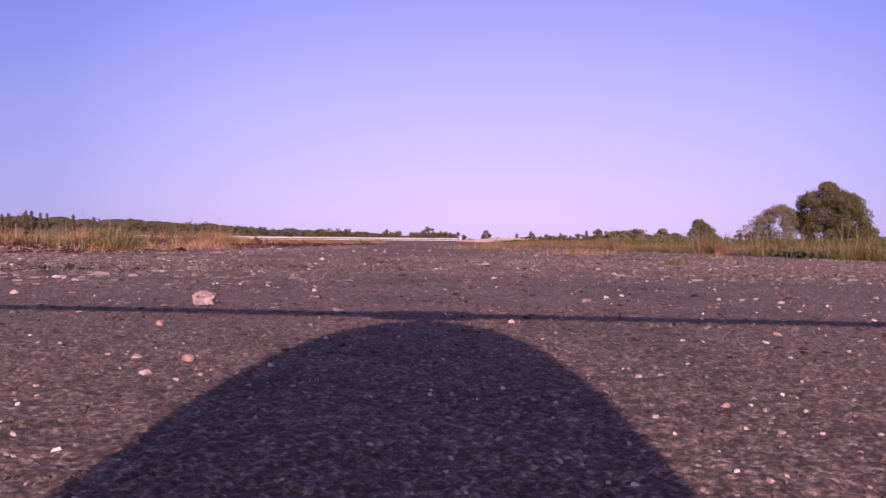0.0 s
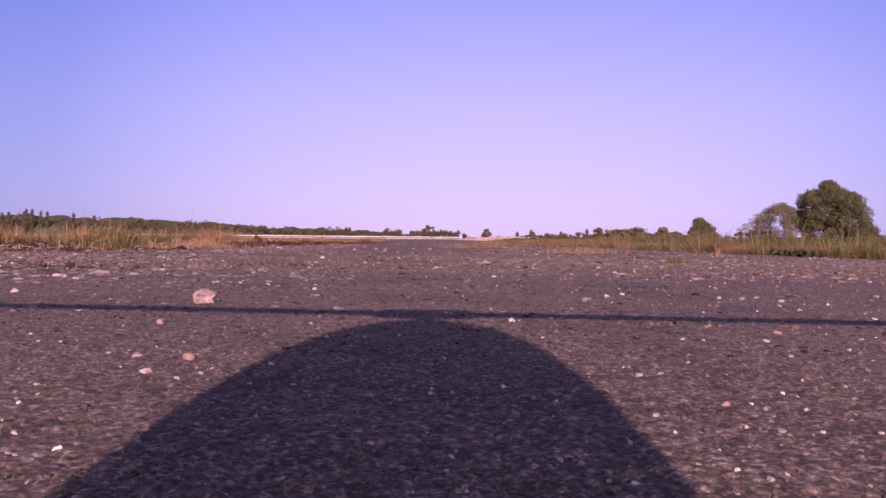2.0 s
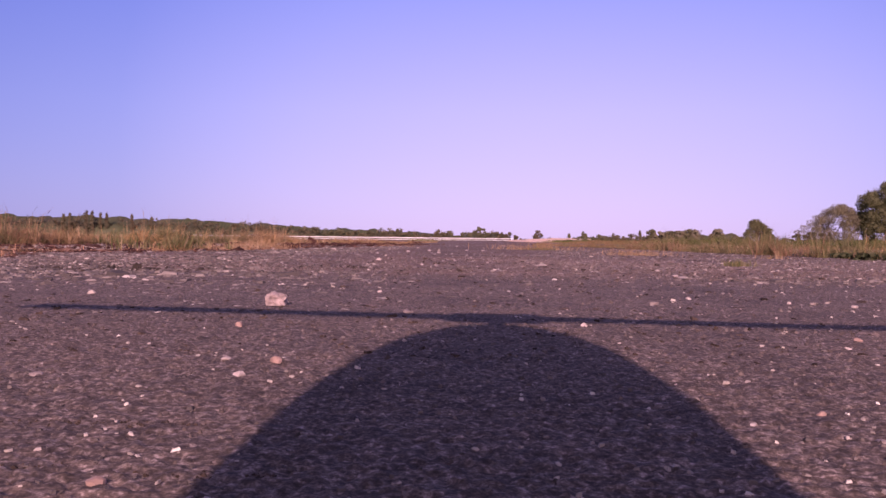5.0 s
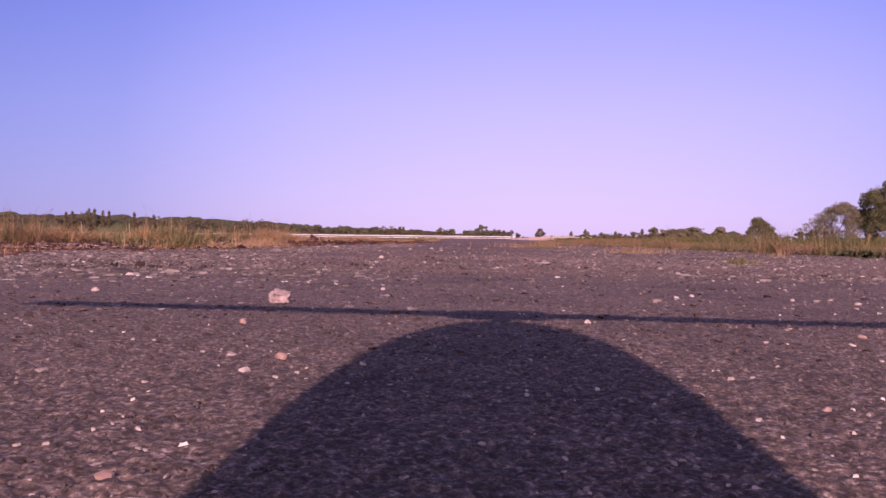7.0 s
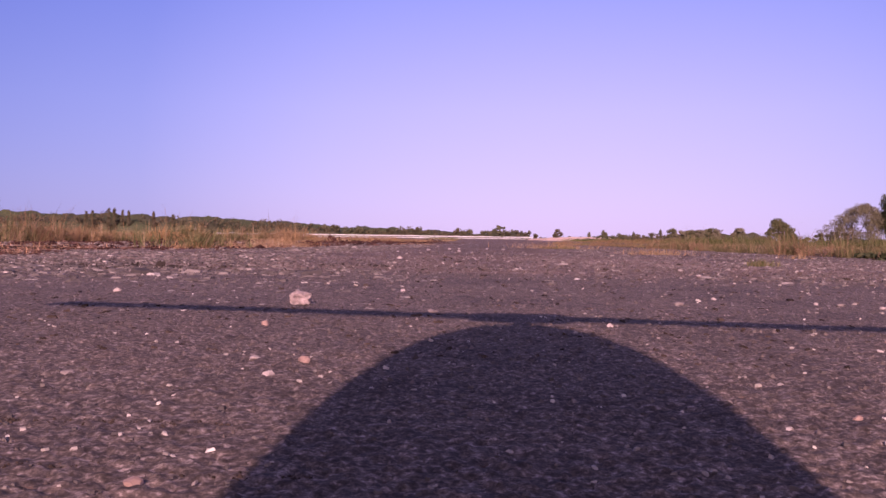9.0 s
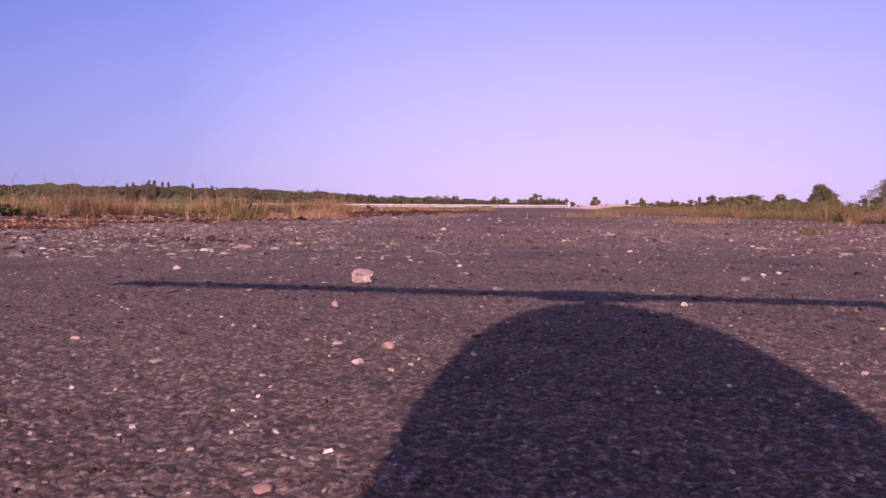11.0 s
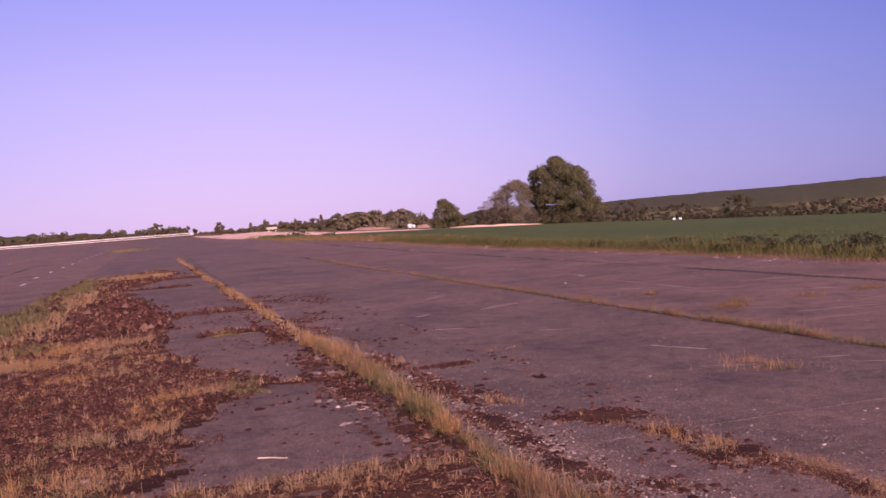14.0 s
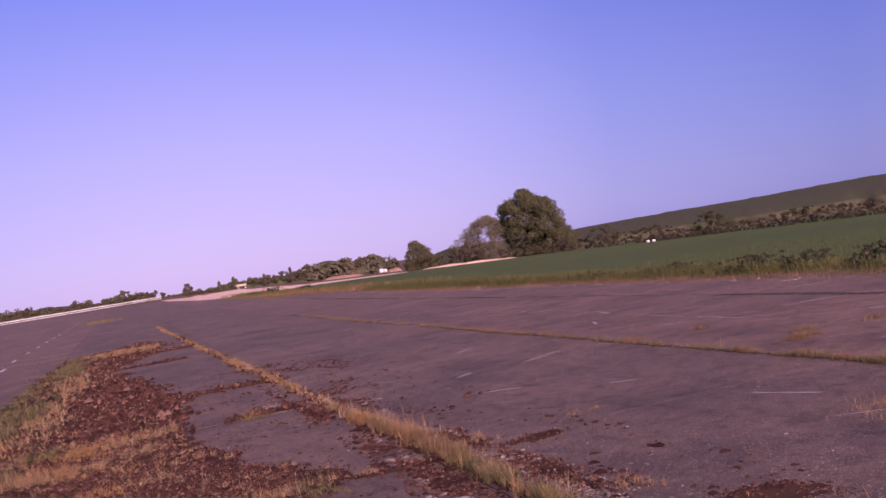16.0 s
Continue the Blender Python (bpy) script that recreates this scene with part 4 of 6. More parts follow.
    for tx, ty, n, w in ((2.75, 11.95, 420, 0.13), (3.2, 12.45, 200, 0.12), (4.25, 12.2, 160, 0.16), (5.5, 12.4, 220, 0.16), (3.0, 14.5, 120, 0.09), (1.9, 14.7, 160, 0.08)):
        xt, yt = r.normal(tx, w, n), r.normal(ty, w * 0.5, n)
        stuff("grass_tuft", blade_mesh(xt, yt, r.uniform(0.03, 0.11, n), r.uniform(0.003, 0.006, n), r, 2.2), M_REDGRASS, "yellowing grass tuft rooted in a paving crack", "grass")
    xt, yt = r.normal(-7.5, 0.9, 700), r.normal(97, 3.0, 700)
    stuff("grass_tuft", blade_mesh(xt, yt, r.uniform(0.08, 0.28, 700), r.uniform(0.02, 0.05, 700), r, 1.4), M_GREEN, "distant straw coloured grass tuft on the runway", "grass")

    xt = np.r_[r.normal(-2.86, 0.07, 26), r.uniform(10.3, 12.0, 40)]
    yt = np.r_[r.uniform(6.6, 9.5, 26), r.uniform(18, 48, 40)]
    ht = np.r_[r.uniform(0.1, 0.2, 26), r.uniform(0.25, 0.5, 40)]
    stuff("tall_stems", blade_mesh(xt, yt, ht, np.r_[np.full(26, 0.003), np.full(40, 0.006)], r, 0.3), M_STRAW, "tall thin dry grass stems standing above the weeds", "grass")
    # dark dirt along the open joints
    xs, ys = [], []
    for jx, half, y0, y1, dens in ((1.78, 0.03, 1.0, 45, 200), (6.5, 0.04, 6, 70, 160), (-12.05, 0.045, 6, 60, 220), (-16.9, 0.03, 8, 60, 60)):
        n = int((y1 - y0) * dens)
        yy = r.uniform(y0, y1, n)
        keep = r.uniform(0, 1, n) < np.clip(fbm(yy * 0.45, yy * 0 + jx, 181) * 7 - 3.2, 0.03, 1)
        yy = yy[keep]
        xs.append(jx + 0.16 * (fbm(yy * 0.6, yy * 0 + 3.3, 83) - 0.5) * (jx > 0) + r.normal(0, half, len(yy))), ys.append(yy)
    x, y = np.concatenate(xs), np.concatenate(ys)
    size = r.gamma(3.0, 0.006, len(x)) + 0.008
    stuff("joint_dirt", lump_mesh(x, y, gz(x, y) - 0.001, size, size * 0.35, r), M_BED, "dark dirt and moss in open paving joints", "dirt")
    # open cracks where joint filler has gone
    for jx, y0, y1, wide in ((6.62, 9, 58, 0.055), (1.78, 9, 40, 0.04), (-12.1, 10, 45, 0.05)):
        yy = np.arange(y0, y1, 0.12)
        mid = jx + 0.16 * (fbm(yy * 0.6, yy * 0 + 3.3, 83) - 0.5) * (jx > 0)
        w = wide * np.clip(fbm(yy * 0.5, yy * 0 + jx, 301) * 5 - 1.9, 0, 1) * (0.4 + 1.2 * fbm(yy * 3.1, yy * 0 + jx, 303))
        v = np.stack([np.r_[mid - w, mid + w * 0.8], np.r_[yy, yy], np.r_[gz(mid, yy), gz(mid, yy)] + 0.005], -1)
        k = np.flatnonzero((w[:-1] > 0.004) & (w[1:] > 0.004))
        stuff("open_joint", (v, np.stack([k, k + len(yy), k + 1 + len(yy), k + 1], 1)), M_BED, "dark open joint where the filler has worn away", "crack")
    # bleached crust where the surface has broken away
    x, y = scatter(-3.8, -1.8, 5.5, 16, 1300, r)
    keep = spots(x, y, [(-3.25, 9.4, 0.18, 0.22, 0), (-3.2, 8.3, 0.12, 0.35, 0.2), (-3.12, 14.9, 0.3, 0.2, 0), (-2.4, 14.2, 0.3, 0.12, 0.3), (-3.1, 11.6, 0.1, 0.4, 0), (-2.6, 11.4, 0.12, 0.3, 0), (-3.4, 8.9, 0.22, 0.14, 0), (-3.2, 10.4, 0.2, 0.12, 0), (-2.5, 8.2, 0.14, 0.5, 0.1), (-2.4, 6.4, 0.14, 0.5, 0), (-3.15, 7.2, 0.12, 0.2, 0), (-2.6, 13.0, 0.16, 0.5, 0), (-3.3, 8.6, 0.25, 0.16, 0.3), (-3.5, 7.9, 0.2, 0.1, 0), (-3.5, 15.4, 0.3, 0.16, 0.2), (-2.6, 14.0, 0.25, 0.1, 0)]) > r.uniform(0.3, 1.2, len(x))
    x, y = x[keep], y[keep]
    size = r.gamma(3.0, 0.006, len(x)) + 0.007
    stuff("pale_crust", lump_mesh(x, y, gz(x, y), size, size * 0.25, r), M_CRUST, "pale broken crust and dust on asphalt", "crust")

    y = r.uniform(7, 62, 15000)
    x = 9.05 + 0.9 * (fbm(y * 0.35, y * 0 + 1.7, 91) - 0.5) + r.normal(0.3, 0.28, len(y))
    keep = r.uniform(0, 1, len(y)) < np.clip(fbm(x * 1.6, y * 0.9, 193) * 3 - 0.75, 0.15, 1)
    x, y = x[keep], y[keep]
    stuff("verge_front_grass", blade_mesh(x, y, r.uniform(0.03, 0.14, len(x)) * (0.6 + 0.7 * fbm(x, y * 0.7, 195)), r.uniform(0.005, 0.011, len(x)), r, 3.2), M_REDGRASS, "short reddish dry grass creeping over the runway edge", "grass")
    y = r.uniform(7, 62, 900)
    x = 8.85 + 0.9 * (fbm(y * 0.35, y * 0 + 1.7, 91) - 0.5) + r.normal(0, 0.13, len(y))
    keep = r.uniform(0, 1, len(y)) < np.clip(fbm(y * 0.8, y * 0 + 4.7, 93) * 2.4 - 0.6, 0.1, 1)
    x, y = x[keep], y[keep]
    size = r.gamma(2.5, 0.009, len(x)) + 0.008
    stuff("edge_rubble", lump_mesh(x, y, gz(x, y), size, size * 0.5, r), M_CRUST, "pale crumbled asphalt and dust along the verge", "rubble")
    # pale stones and dirt along the next open joint
    y = r.uniform(6, 60, 450)
    x = 6.6 + 0.06 + 0.16 * (fbm(y * 0.6, y * 0 + 3.3, 83) - 0.5) + r.normal(0, 0.05, len(y))
    keep = r.uniform(0, 1, len(y)) < np.clip(fbm(y * 0.6, y * 0 + 8.7, 99) * 2.4 - 0.7, 0.05, 1)
    x, y = x[keep], y[keep]
    size = r.gamma(2.5, 0.007, len(x)) + 0.006
    stuff("joint_rubble", lump_mesh(x, y, gz(x, y), size, size * 0.4, r), M_CRUST, "pale crumbs along an open paving joint", "rubble")
    # verge along the field: reddish dry grass in front, taller green behind
    x, y = scatter(8.4, 14.0, 6, 62, 330, r)
    d = x - 9.15 - 0.9 * (fbm(y * 0.35, y * 0 + 1.7, 91) - 0.5)
    keep = r.uniform(0, 1, len(x)) < np.clip(d * 5, 0, 1) * np.clip(1.5 - (x - 10.6) * 0.4, 0.25, 1)
    x, y, d = x[keep], y[keep], d[keep]
    ridge = np.clip(d, 0.15, 1.2) * np.clip(2.6 - d, 0.25, 1)
    h = r.uniform(0.14, 0.5, len(x)) * ridge * np.interp(y, [8, 14, 20, 26, 40], [0.4, 0.5, 0.7, 0.85, 1.1]) * (0.55 + 0.9 * fbm(x * 0.9, y * 0.6, 95)) * np.where(r.uniform(0, 1, len(x)) < 0.01, 1.3, 1)
    dry = r.uniform(0, 1, len(x)) < np.clip(1.1 - d * 1.15, 0.05, 0.9)
    stuff("verge_dry_grass", blade_mesh(x[dry], y[dry], h[dry] * 0.6 + 0.03, r.uniform(0.004, 0.009, dry.sum()), r, 2.6), M_REDGRASS, "dry reddish grass along the runway edge", "grass")
    stuff("verge_green_grass", blade_mesh(x[~dry], y[~dry], h[~dry], r.uniform(0.007, 0.015, (~dry).sum()), r, 2.6), M_VERGE, "rough green grass bordering the crop field", "grass")
    y = 60 + 110 * r.uniform(0, 1, 26000) ** 1.2
    d = r.gamma(1.6, 1.1, len(y)) + 0.1
    x = np.interp(y, [40, 60, 93, 150, 228], [10.2, 10.0, 7.6, 5.2, 4.0]) + d
    h = r.uniform(0.12, 0.42, len(x)) * np.clip(0.4 + d * 0.5, 0.4, 1.0) * np.clip(3.5 - d * 0.5, 0.4, 1) * (0.6 + 0.8 * fbm(x * 0.3, y * 0.2, 97))
    dry = r.uniform(0, 1, len(x)) < np.clip(1.2 - d * 0.45, 0.1, 0.9)
    stuff("far_dry_grass", blade_mesh(x[dry], y[dry], h[dry] * np.interp(y[dry], [85, 105], [1.0, 0.3]), r.uniform(0.03, 0.08, dry.sum()), r, 1.2), M_REDGRASS, "dry reddish grass beside the far runway", "grass")
    stuff("far_verge_grass", blade_mesh(x[~dry], y[~dry], h[~dry], r.uniform(0.03, 0.08, (~dry).sum()), r, 1.2), M_VERGE, "rough grass beside the far runway", "grass")
    x, y = scatter(13.5, 30, 8, 42, 32, r)
    stuff("crop", blade_mesh(x, y, r.uniform(0.04, 0.08, len(x)), r.uniform(0.015, 0.03, len(x)), r, 3.0), M_CROP, "low green cereal crop in the field", "crop")
    x, y = scatter(-75, -60.2, 40, 225, 8, r)
    stuff("left_verge_grass", blade_mesh(x, y, r.uniform(0.15, 0.45, len(x)), r.uniform(0.03, 0.09, len(x)), r, 0.8), M_PALEGRASS, "pale dry grass bank across the wide runway", "grass")


def build_chips():
    r = np.random.default_rng(37)
    # close to the start the single grains of the worn surface stand out
    rows = 0.125 * (2.0 / 0.125) ** np.linspace(0, 1, 340)
    cols = np.linspace(-1.1, 0.62, 340)
    gx, gy = rows[:, None] * cols[None] + 0.02, rows[:, None] * np.ones(340)[None]
    grain = fbm(gx * 430, gy * 430, 201, 2) - 0.5 + 0.7 * np.clip(fbm(gx * 210, gy * 210, 205, 2) - 0.5, 0, 1)
    side = (gx - 0.02) / gy
    fade = np.clip((2.0 - gy) * 1.2, 0, 1) * np.clip(np.minimum(side + 1.1, 0.62 - side) * 14, 0, 1) * np.clip((gy - 0.125) * 60, 0, 1)
    z = (0.0006 + 0.0022 * grain * (0.7 + 0.6 * fbm(gx * 9, gy * 9, 207))) * fade - 0.0012 * (1 - fade)
    i = np.arange(339 * 340).reshape(-1, 340)[:, :-1].ravel()
    stuff("worn_surface", (np.stack([gx, gy, z], -1).reshape(-1, 3), np.stack([i, i + 1, i + 341, i + 340], 1)), M_SURFACE, "pitted worn asphalt surface", "asphalt", True)
    for n, y0, y1, power in ((17000, 0.13, 0.6, 0.75), (6000, 0.6, 1.9, 1.0)):
        y = y0 + (y1 - y0) * r.uniform(0, 1, n) ** power
        x = r.uniform(-1.33, 1, n) * (0.03 + 0.58 * y)
        size = (0.0005 + 0.0012 * y) * r.gamma(7.0, 1 / 7, n)
        keep = r.uniform(0, 1, n) < 0.55 + 0.9 * fbm(x * 16, y * 16, 211)
        x, y, size = x[keep], y[keep], size[keep]
        m = len(x)
        stuff("surface_grains", lump_mesh(x, y, np.full(m, 0.0003), size, size * r.uniform(0.4, 1.0, m), r), M_GRIT, "fine stone grains bedded in old worn asphalt", "chippings", True)
    # pinkish grains that stand out of the surface a little further off
    y = 0.32 + 2.8 * r.uniform(0, 1, 38000) ** 1.25
    x = r.uniform(-1.05, 1, len(y)) * (0.04 + 0.52 * y)
    keep = r.uniform(0, 1, len(y)) < np.clip(fbm(x * 5, y * 5, 213) * 2.4 - 0.6, 0.1, 1)
    x, y = x[keep], y[keep]
    size = (0.0005 + 0.0007 * y) * r.gamma(4.0, 0.25, len(x))
    stuff("pink_grains", lump_mesh(x, y, np.full(len(x), 0.0004), size, size * r.uniform(0.25, 0.6, len(x)), r), M_PINK, "pinkish stone grains bedded in old worn asphalt", "chippings", True)
    # two thin dark streaks close to the start, laid in for the rotor's shadow
    t = r.uniform(0, 1, 1100)
    low = t < 0.5
    x = np.where(low, -0.17 + 0.22 * t, -0.3 + 0.42 * (t - 0.5))
    y = np.where(low, 0.192, 0.243) + 0.006 * (fbm(x * 40, x * 0 + 3.0, 401) - 0.5) + r.normal(0, 0.0016, 1100)
    keep = fbm(x * 30, y * 30, 403) > r.uniform(0.25, 0.65, 1100)
    x, y = x[keep], y[keep]
    stuff("surface_crack", lump_mesh(x, y, np.full(len(x), 0.0006), r.uniform(0.0008, 0.0024, len(x)), r.uniform(0.0002, 0.0005, len(x)), r), M_DIRT_SHADOW, "thin dark streaks in place of the rotor's shadow on asphalt", "crack")
    for n, mat, name, label in ((5200, M_CHIP, "grey_flecks", "small grey and pink stone flecks lying on asphalt"), (900, M_PALE, "pale_flecks", "small pale stone flecks lying on asphalt")):
        y = 0.16 + 4.5 * r.uniform(0, 1, n) ** 1.7
        x = r.uniform(-1.4, 1, n) * (0.06 + 0.58 * y)
        keep = fbm(x * 2.5, y * 2.5, 221) > r.uniform(0.2, 0.7, n)
        x, y = x[keep], y[keep]
        size = np.minimum((r.gamma(2.0, 0.0006, len(x)) + 0.0009) * (0.6 + 0.55 * y), 0.0007 + 0.0055 * y)
        stuff(name, chip_mesh(x, y, np.where(y < 1.9, 0.0008, 0.0), size, r, 0.55), mat, label, "grit")
    n = 7000
    y = 0.4 + 5.0 * r.uniform(0, 1, n) ** 1.4
    x = r.uniform(-1.3, 1, n) * (0.06 + 0.58 * y)
    keep = fbm(x * 3.5, y * 1.8, 223) * 1.5 - 0.35 > r.uniform(0.1, 0.9, n)
    x, y = x[keep], y[keep]
    size = (r.gamma(2.5, 0.0008, len(x)) + 0.001) * (0.6 + 0.5 * y)
    stuff("dirt_flecks", chip_mesh(x, y, np.where(y < 1.9, 0.0006, 0.0), size, r, 0.35), M_DIRT_SHADOW, "dark flecks of dirt and dead moss on asphalt", "dirt")
    x, y = scatter(-2.9, 1.7, 0.8, 12, 1350, r)
    left = np.clip((np.interp(y, [1, 2, 3], [-0.2, -0.4, -0.65]) - x + 0.5 * (fbm(x * 1.6, y * 0.7, 101) - 0.5)) * 3.5, 0.03, 1)
    band = np.maximum(left, 0.5 * np.clip((x - 0.15 + 0.5 * (fbm(x * 1.3, y, 107) - 0.5)) * 3, 0, 1)) * np.clip(fbm(x * 2.2, y * 2.2, 103) * 2.6 - 0.5, 0.12, 1) * np.clip((y - 0.85) * 2.5, 0.0, 1) * np.clip((12.5 - y) / 7, 0, 1)
    keep = r.uniform(0, 1, len(x)) < band
    x, y = x[keep], y[keep]
    size = (r.gamma(3.0, 0.0025, len(x)) + 0.0035) * np.where(x > 0.0, 0.9, 1.0) * np.interp(y, [0.9, 1.3, 1.7, 3.0, 4.5], [0.65, 0.9, 0.72, 0.75, 1.0])
    stuff("loose_chippings", chip_mesh(x, y, np.where(y < 1.9, 0.0006, 0.0), size, r, 0.3, 0.13), M_CHIP, "loose grey and pink chippings scattered on asphalt", "chippings")
    x, y = scatter(-2.3, 0.1, 0.95, 2.9, 3000, r)
    keep = r.uniform(0, 1, len(x)) < np.clip((np.interp(y, [1, 2, 3], [-0.15, -0.35, -0.6]) - x + 0.5 * (fbm(x * 1.6, y * 0.7, 101) - 0.5)) * 3, 0, 1) * np.clip(fbm(x * 3, y * 3, 117) * 2.4 - 0.5, 0.1, 1)
    x, y = x[keep], y[keep]
    size = (r.gamma(3.0, 0.003, len(x)) + 0.0035) * np.interp(y, [0.9, 1.3, 1.7], [0.7, 0.9, 0.68])
    stuff("loose_chippings", chip_mesh(x, y, np.where(y < 1.9, 0.0006, 0.0), size, r, 0.3, 0.13), M_CHIP, "loose flat grey chippings lying thick on asphalt", "chippings")
    # flat pale chips lying thick where the binder has gone
    x, y = scatter(-1.9, 0.15, 0.55, 2.9, 2600, r)
    keep = r.uniform(0, 1, len(x)) < np.clip((np.interp(y, [0.5, 1, 2, 3], [0.05, -0.05, -0.3, -0.55]) - x + 0.5 * (fbm(x * 1.6, y * 0.9, 301) - 0.5)) * 3, 0, 0.9) * np.clip(fbm(x * 4, y * 4, 303) * 2.6 - 0.6, 0.1, 1)
    x, y = x[keep], y[keep]
    size = (r.gamma(4.0, 0.0015, len(x)) + 0.0028) * np.interp(y, [0.5, 1.2, 1.7], [0.5, 1.0, 0.75])
    xb, yb = scatter(-0.3, 1.9, 0.8, 4.2, 1500, r)
    keep = (xb < 0.1 + 0.5 * yb) & (r.uniform(0, 1, len(xb)) < np.clip((xb + 0.25) * 1.4, 0, 1) * np.clip(fbm(xb * 3, yb * 2, 305) * 3.4 - 1.1, 0.05, 1))
    xb, yb = xb[keep], yb[keep]
    x, y, size = np.r_[x, xb], np.r_[y, yb], np.r_[size, (r.gamma(3.0, 0.0018, len(xb)) + 0.0025) * np.interp(yb, [0.8, 1.6], [0.7, 1.0])]
    stuff("flat_chippings", chip_mesh(x, y, np.where(y < 1.9, 0.0004, 0.0), size, r, 0.14, 0.06), M_FLAT, "flat pale stone chips showing through worn asphalt", "chippings")
    x, y = scatter(-2.8, -1.3, 1.2, 13, 3800, r)
    band = np.clip(np.minimum((x - main_line(y) - 0.12) * 6, (np.interp(y, [1, 3.5, 6, 12], [-1.75, -1.75, -2.1, -2.3]) - x + 0.5 * (fbm(x * 3, y * 3, 113) - 0.5)) * 3), 0, 1) * np.clip(fbm(x * 1.7, y * 1.7, 115) * 3 - 0.4, 0.2, 1) * np.clip((y - 1.5) * 1.2, 0.1, 1) * np.clip((13 - y) / 6, 0, 1)
    keep = r.uniform(0, 1, len(x)) < band
    x, y = x[keep], y[keep]
    size = (r.gamma(3.0, 0.0022, len(x)) + 0.0035) * np.interp(y, [4, 8], [1.0, 1.5])
    stuff("loose_gravel", chip_mesh(x, y, np.zeros(len(x)), size, r, 0.55), M_GRAVEL, "loose pale angular gravel beside the weedy joint", "gravel")
    x, y = scatter(-9, 9, 1.6, 26, 2.6, r)
    keep = (y > 4) | (r.uniform(0, 1, len(x)) < 0.4)
    x, y = x[keep], y[keep]
    size = r.gamma(2.0, 0.003, len(x)) * (0.3 + 0.12 * np.clip(y, 0, 8)) + 0.003
    stuff("scattered_grit", chip_mesh(x, y, np.zeros(len(x)), size, r, 0.5), M_PALE, "pale grit scattered over the runway", "grit")


build_cover()
build_chips()


# ---------------------------------------------------------------- loose stones and litter
def stone_mesh(size, seed, mat, flat=0.8):
    r = random.Random(seed)
    bm = bmesh.new()
    bmesh.ops.create_icosphere(bm, subdivisions=2, radius=size / 2)
    cuts = [Vector((r.uniform(-1, 1), r.uniform(-1, 1), r.uniform(-0.6, 1))).normalized() for _ in range(7)]
    lims = [r.uniform(0.55, 0.85) * size / 2 for _ in cuts]
    for v in bm.verts:
        for c, lim in zip(cuts, lims):
            d = v.co.dot(c)
            if d > lim:
                v.co -= c * (d - lim)
        v.co *= 1 + 0.06 * noise.noise(v.co * 180 + Vector((seed, 0, 0)))
        v.co.z *= flat
    low = min(v.co.z for v in bm.verts)
    for v in bm.verts:
        v.co.z -= low + 0.0015
    return mesh_bm("pebble", bm, mat)


def block_mesh(size, mat):
    """A squarish broken flint, wider than high, its faces uneven."""
    bm = bmesh.new()
    box(bm, -0.5 * size, 0.46 * size, -0.3 * size, 0.3 * size, -0.0015, 0.55 * size, 0.09 * size)
    bmesh.ops.subdivide_edges(bm, edges=[e for e in bm.edges if e.calc_length() > 0.2 * size], cuts=3, use_grid_fill=True)
    for v in bm.verts:
        p = v.co * (3.4 / size)
        v.co += Vector((noise.noise(p), noise.noise(p + Vector((7, 0, 0))), noise.noise(p + Vector((0, 9, 0))) * (v.co.z > 0.1 * size))) * 0.17 * size
        u = v.co.x / size
        v.co.z *= 1.0 - 0.5 * max(0.0, abs(u) - 0.22) - 0.15 * max(0.0, u)
        v.co.y *= 1.0 - 0.5 * max(0.0, abs(u) - 0.25)
    return mesh_bm("pebble", bm, mat)


def clod_mesh(size, seed, mat):
    """A jagged lump of crumbling earth."""
    bm = bmesh.new()
    bmesh.ops.create_icosphere(bm, subdivisions=3, radius=size / 2)
    o = Vector((seed * 0.37, 0, 0))
    for v in bm.verts:
        p = v.co * (2.0 / size)
        v.co *= 1 + 0.75 * noise.noise(p * 0.9 + o) + 0.4 * noise.noise(p * 2.6 + o)
        v.co.z = max(v.co.z, -0.28 * size) * 1.25
        v.co.x *= 0.6
    low = min(v.co.z for v in bm.verts)
    for v in bm.verts:
        v.co.z -= low + 0.001
    return mesh_bm("earth_clod", bm, mat)


M_WHITE_STONE = plain("white_flint", (0.33, 0.255, 0.235), 0.65, 0, 220.0, 0.45, 0.003)
M_CHALK = plain("pale_chip", (0.46, 0.38, 0.345), 0.7, 0, 160.0, 0.25, 0.001)
M_RED_STONE = plain("red_stone", (0.36, 0.235, 0.19), 0.75, 0, 120.0, 0.2, 0.001)
M_GREY_STONE = plain("grey_stone", (0.25, 0.2, 0.185), 0.8, 0, 110.0, 0.25, 0.001)
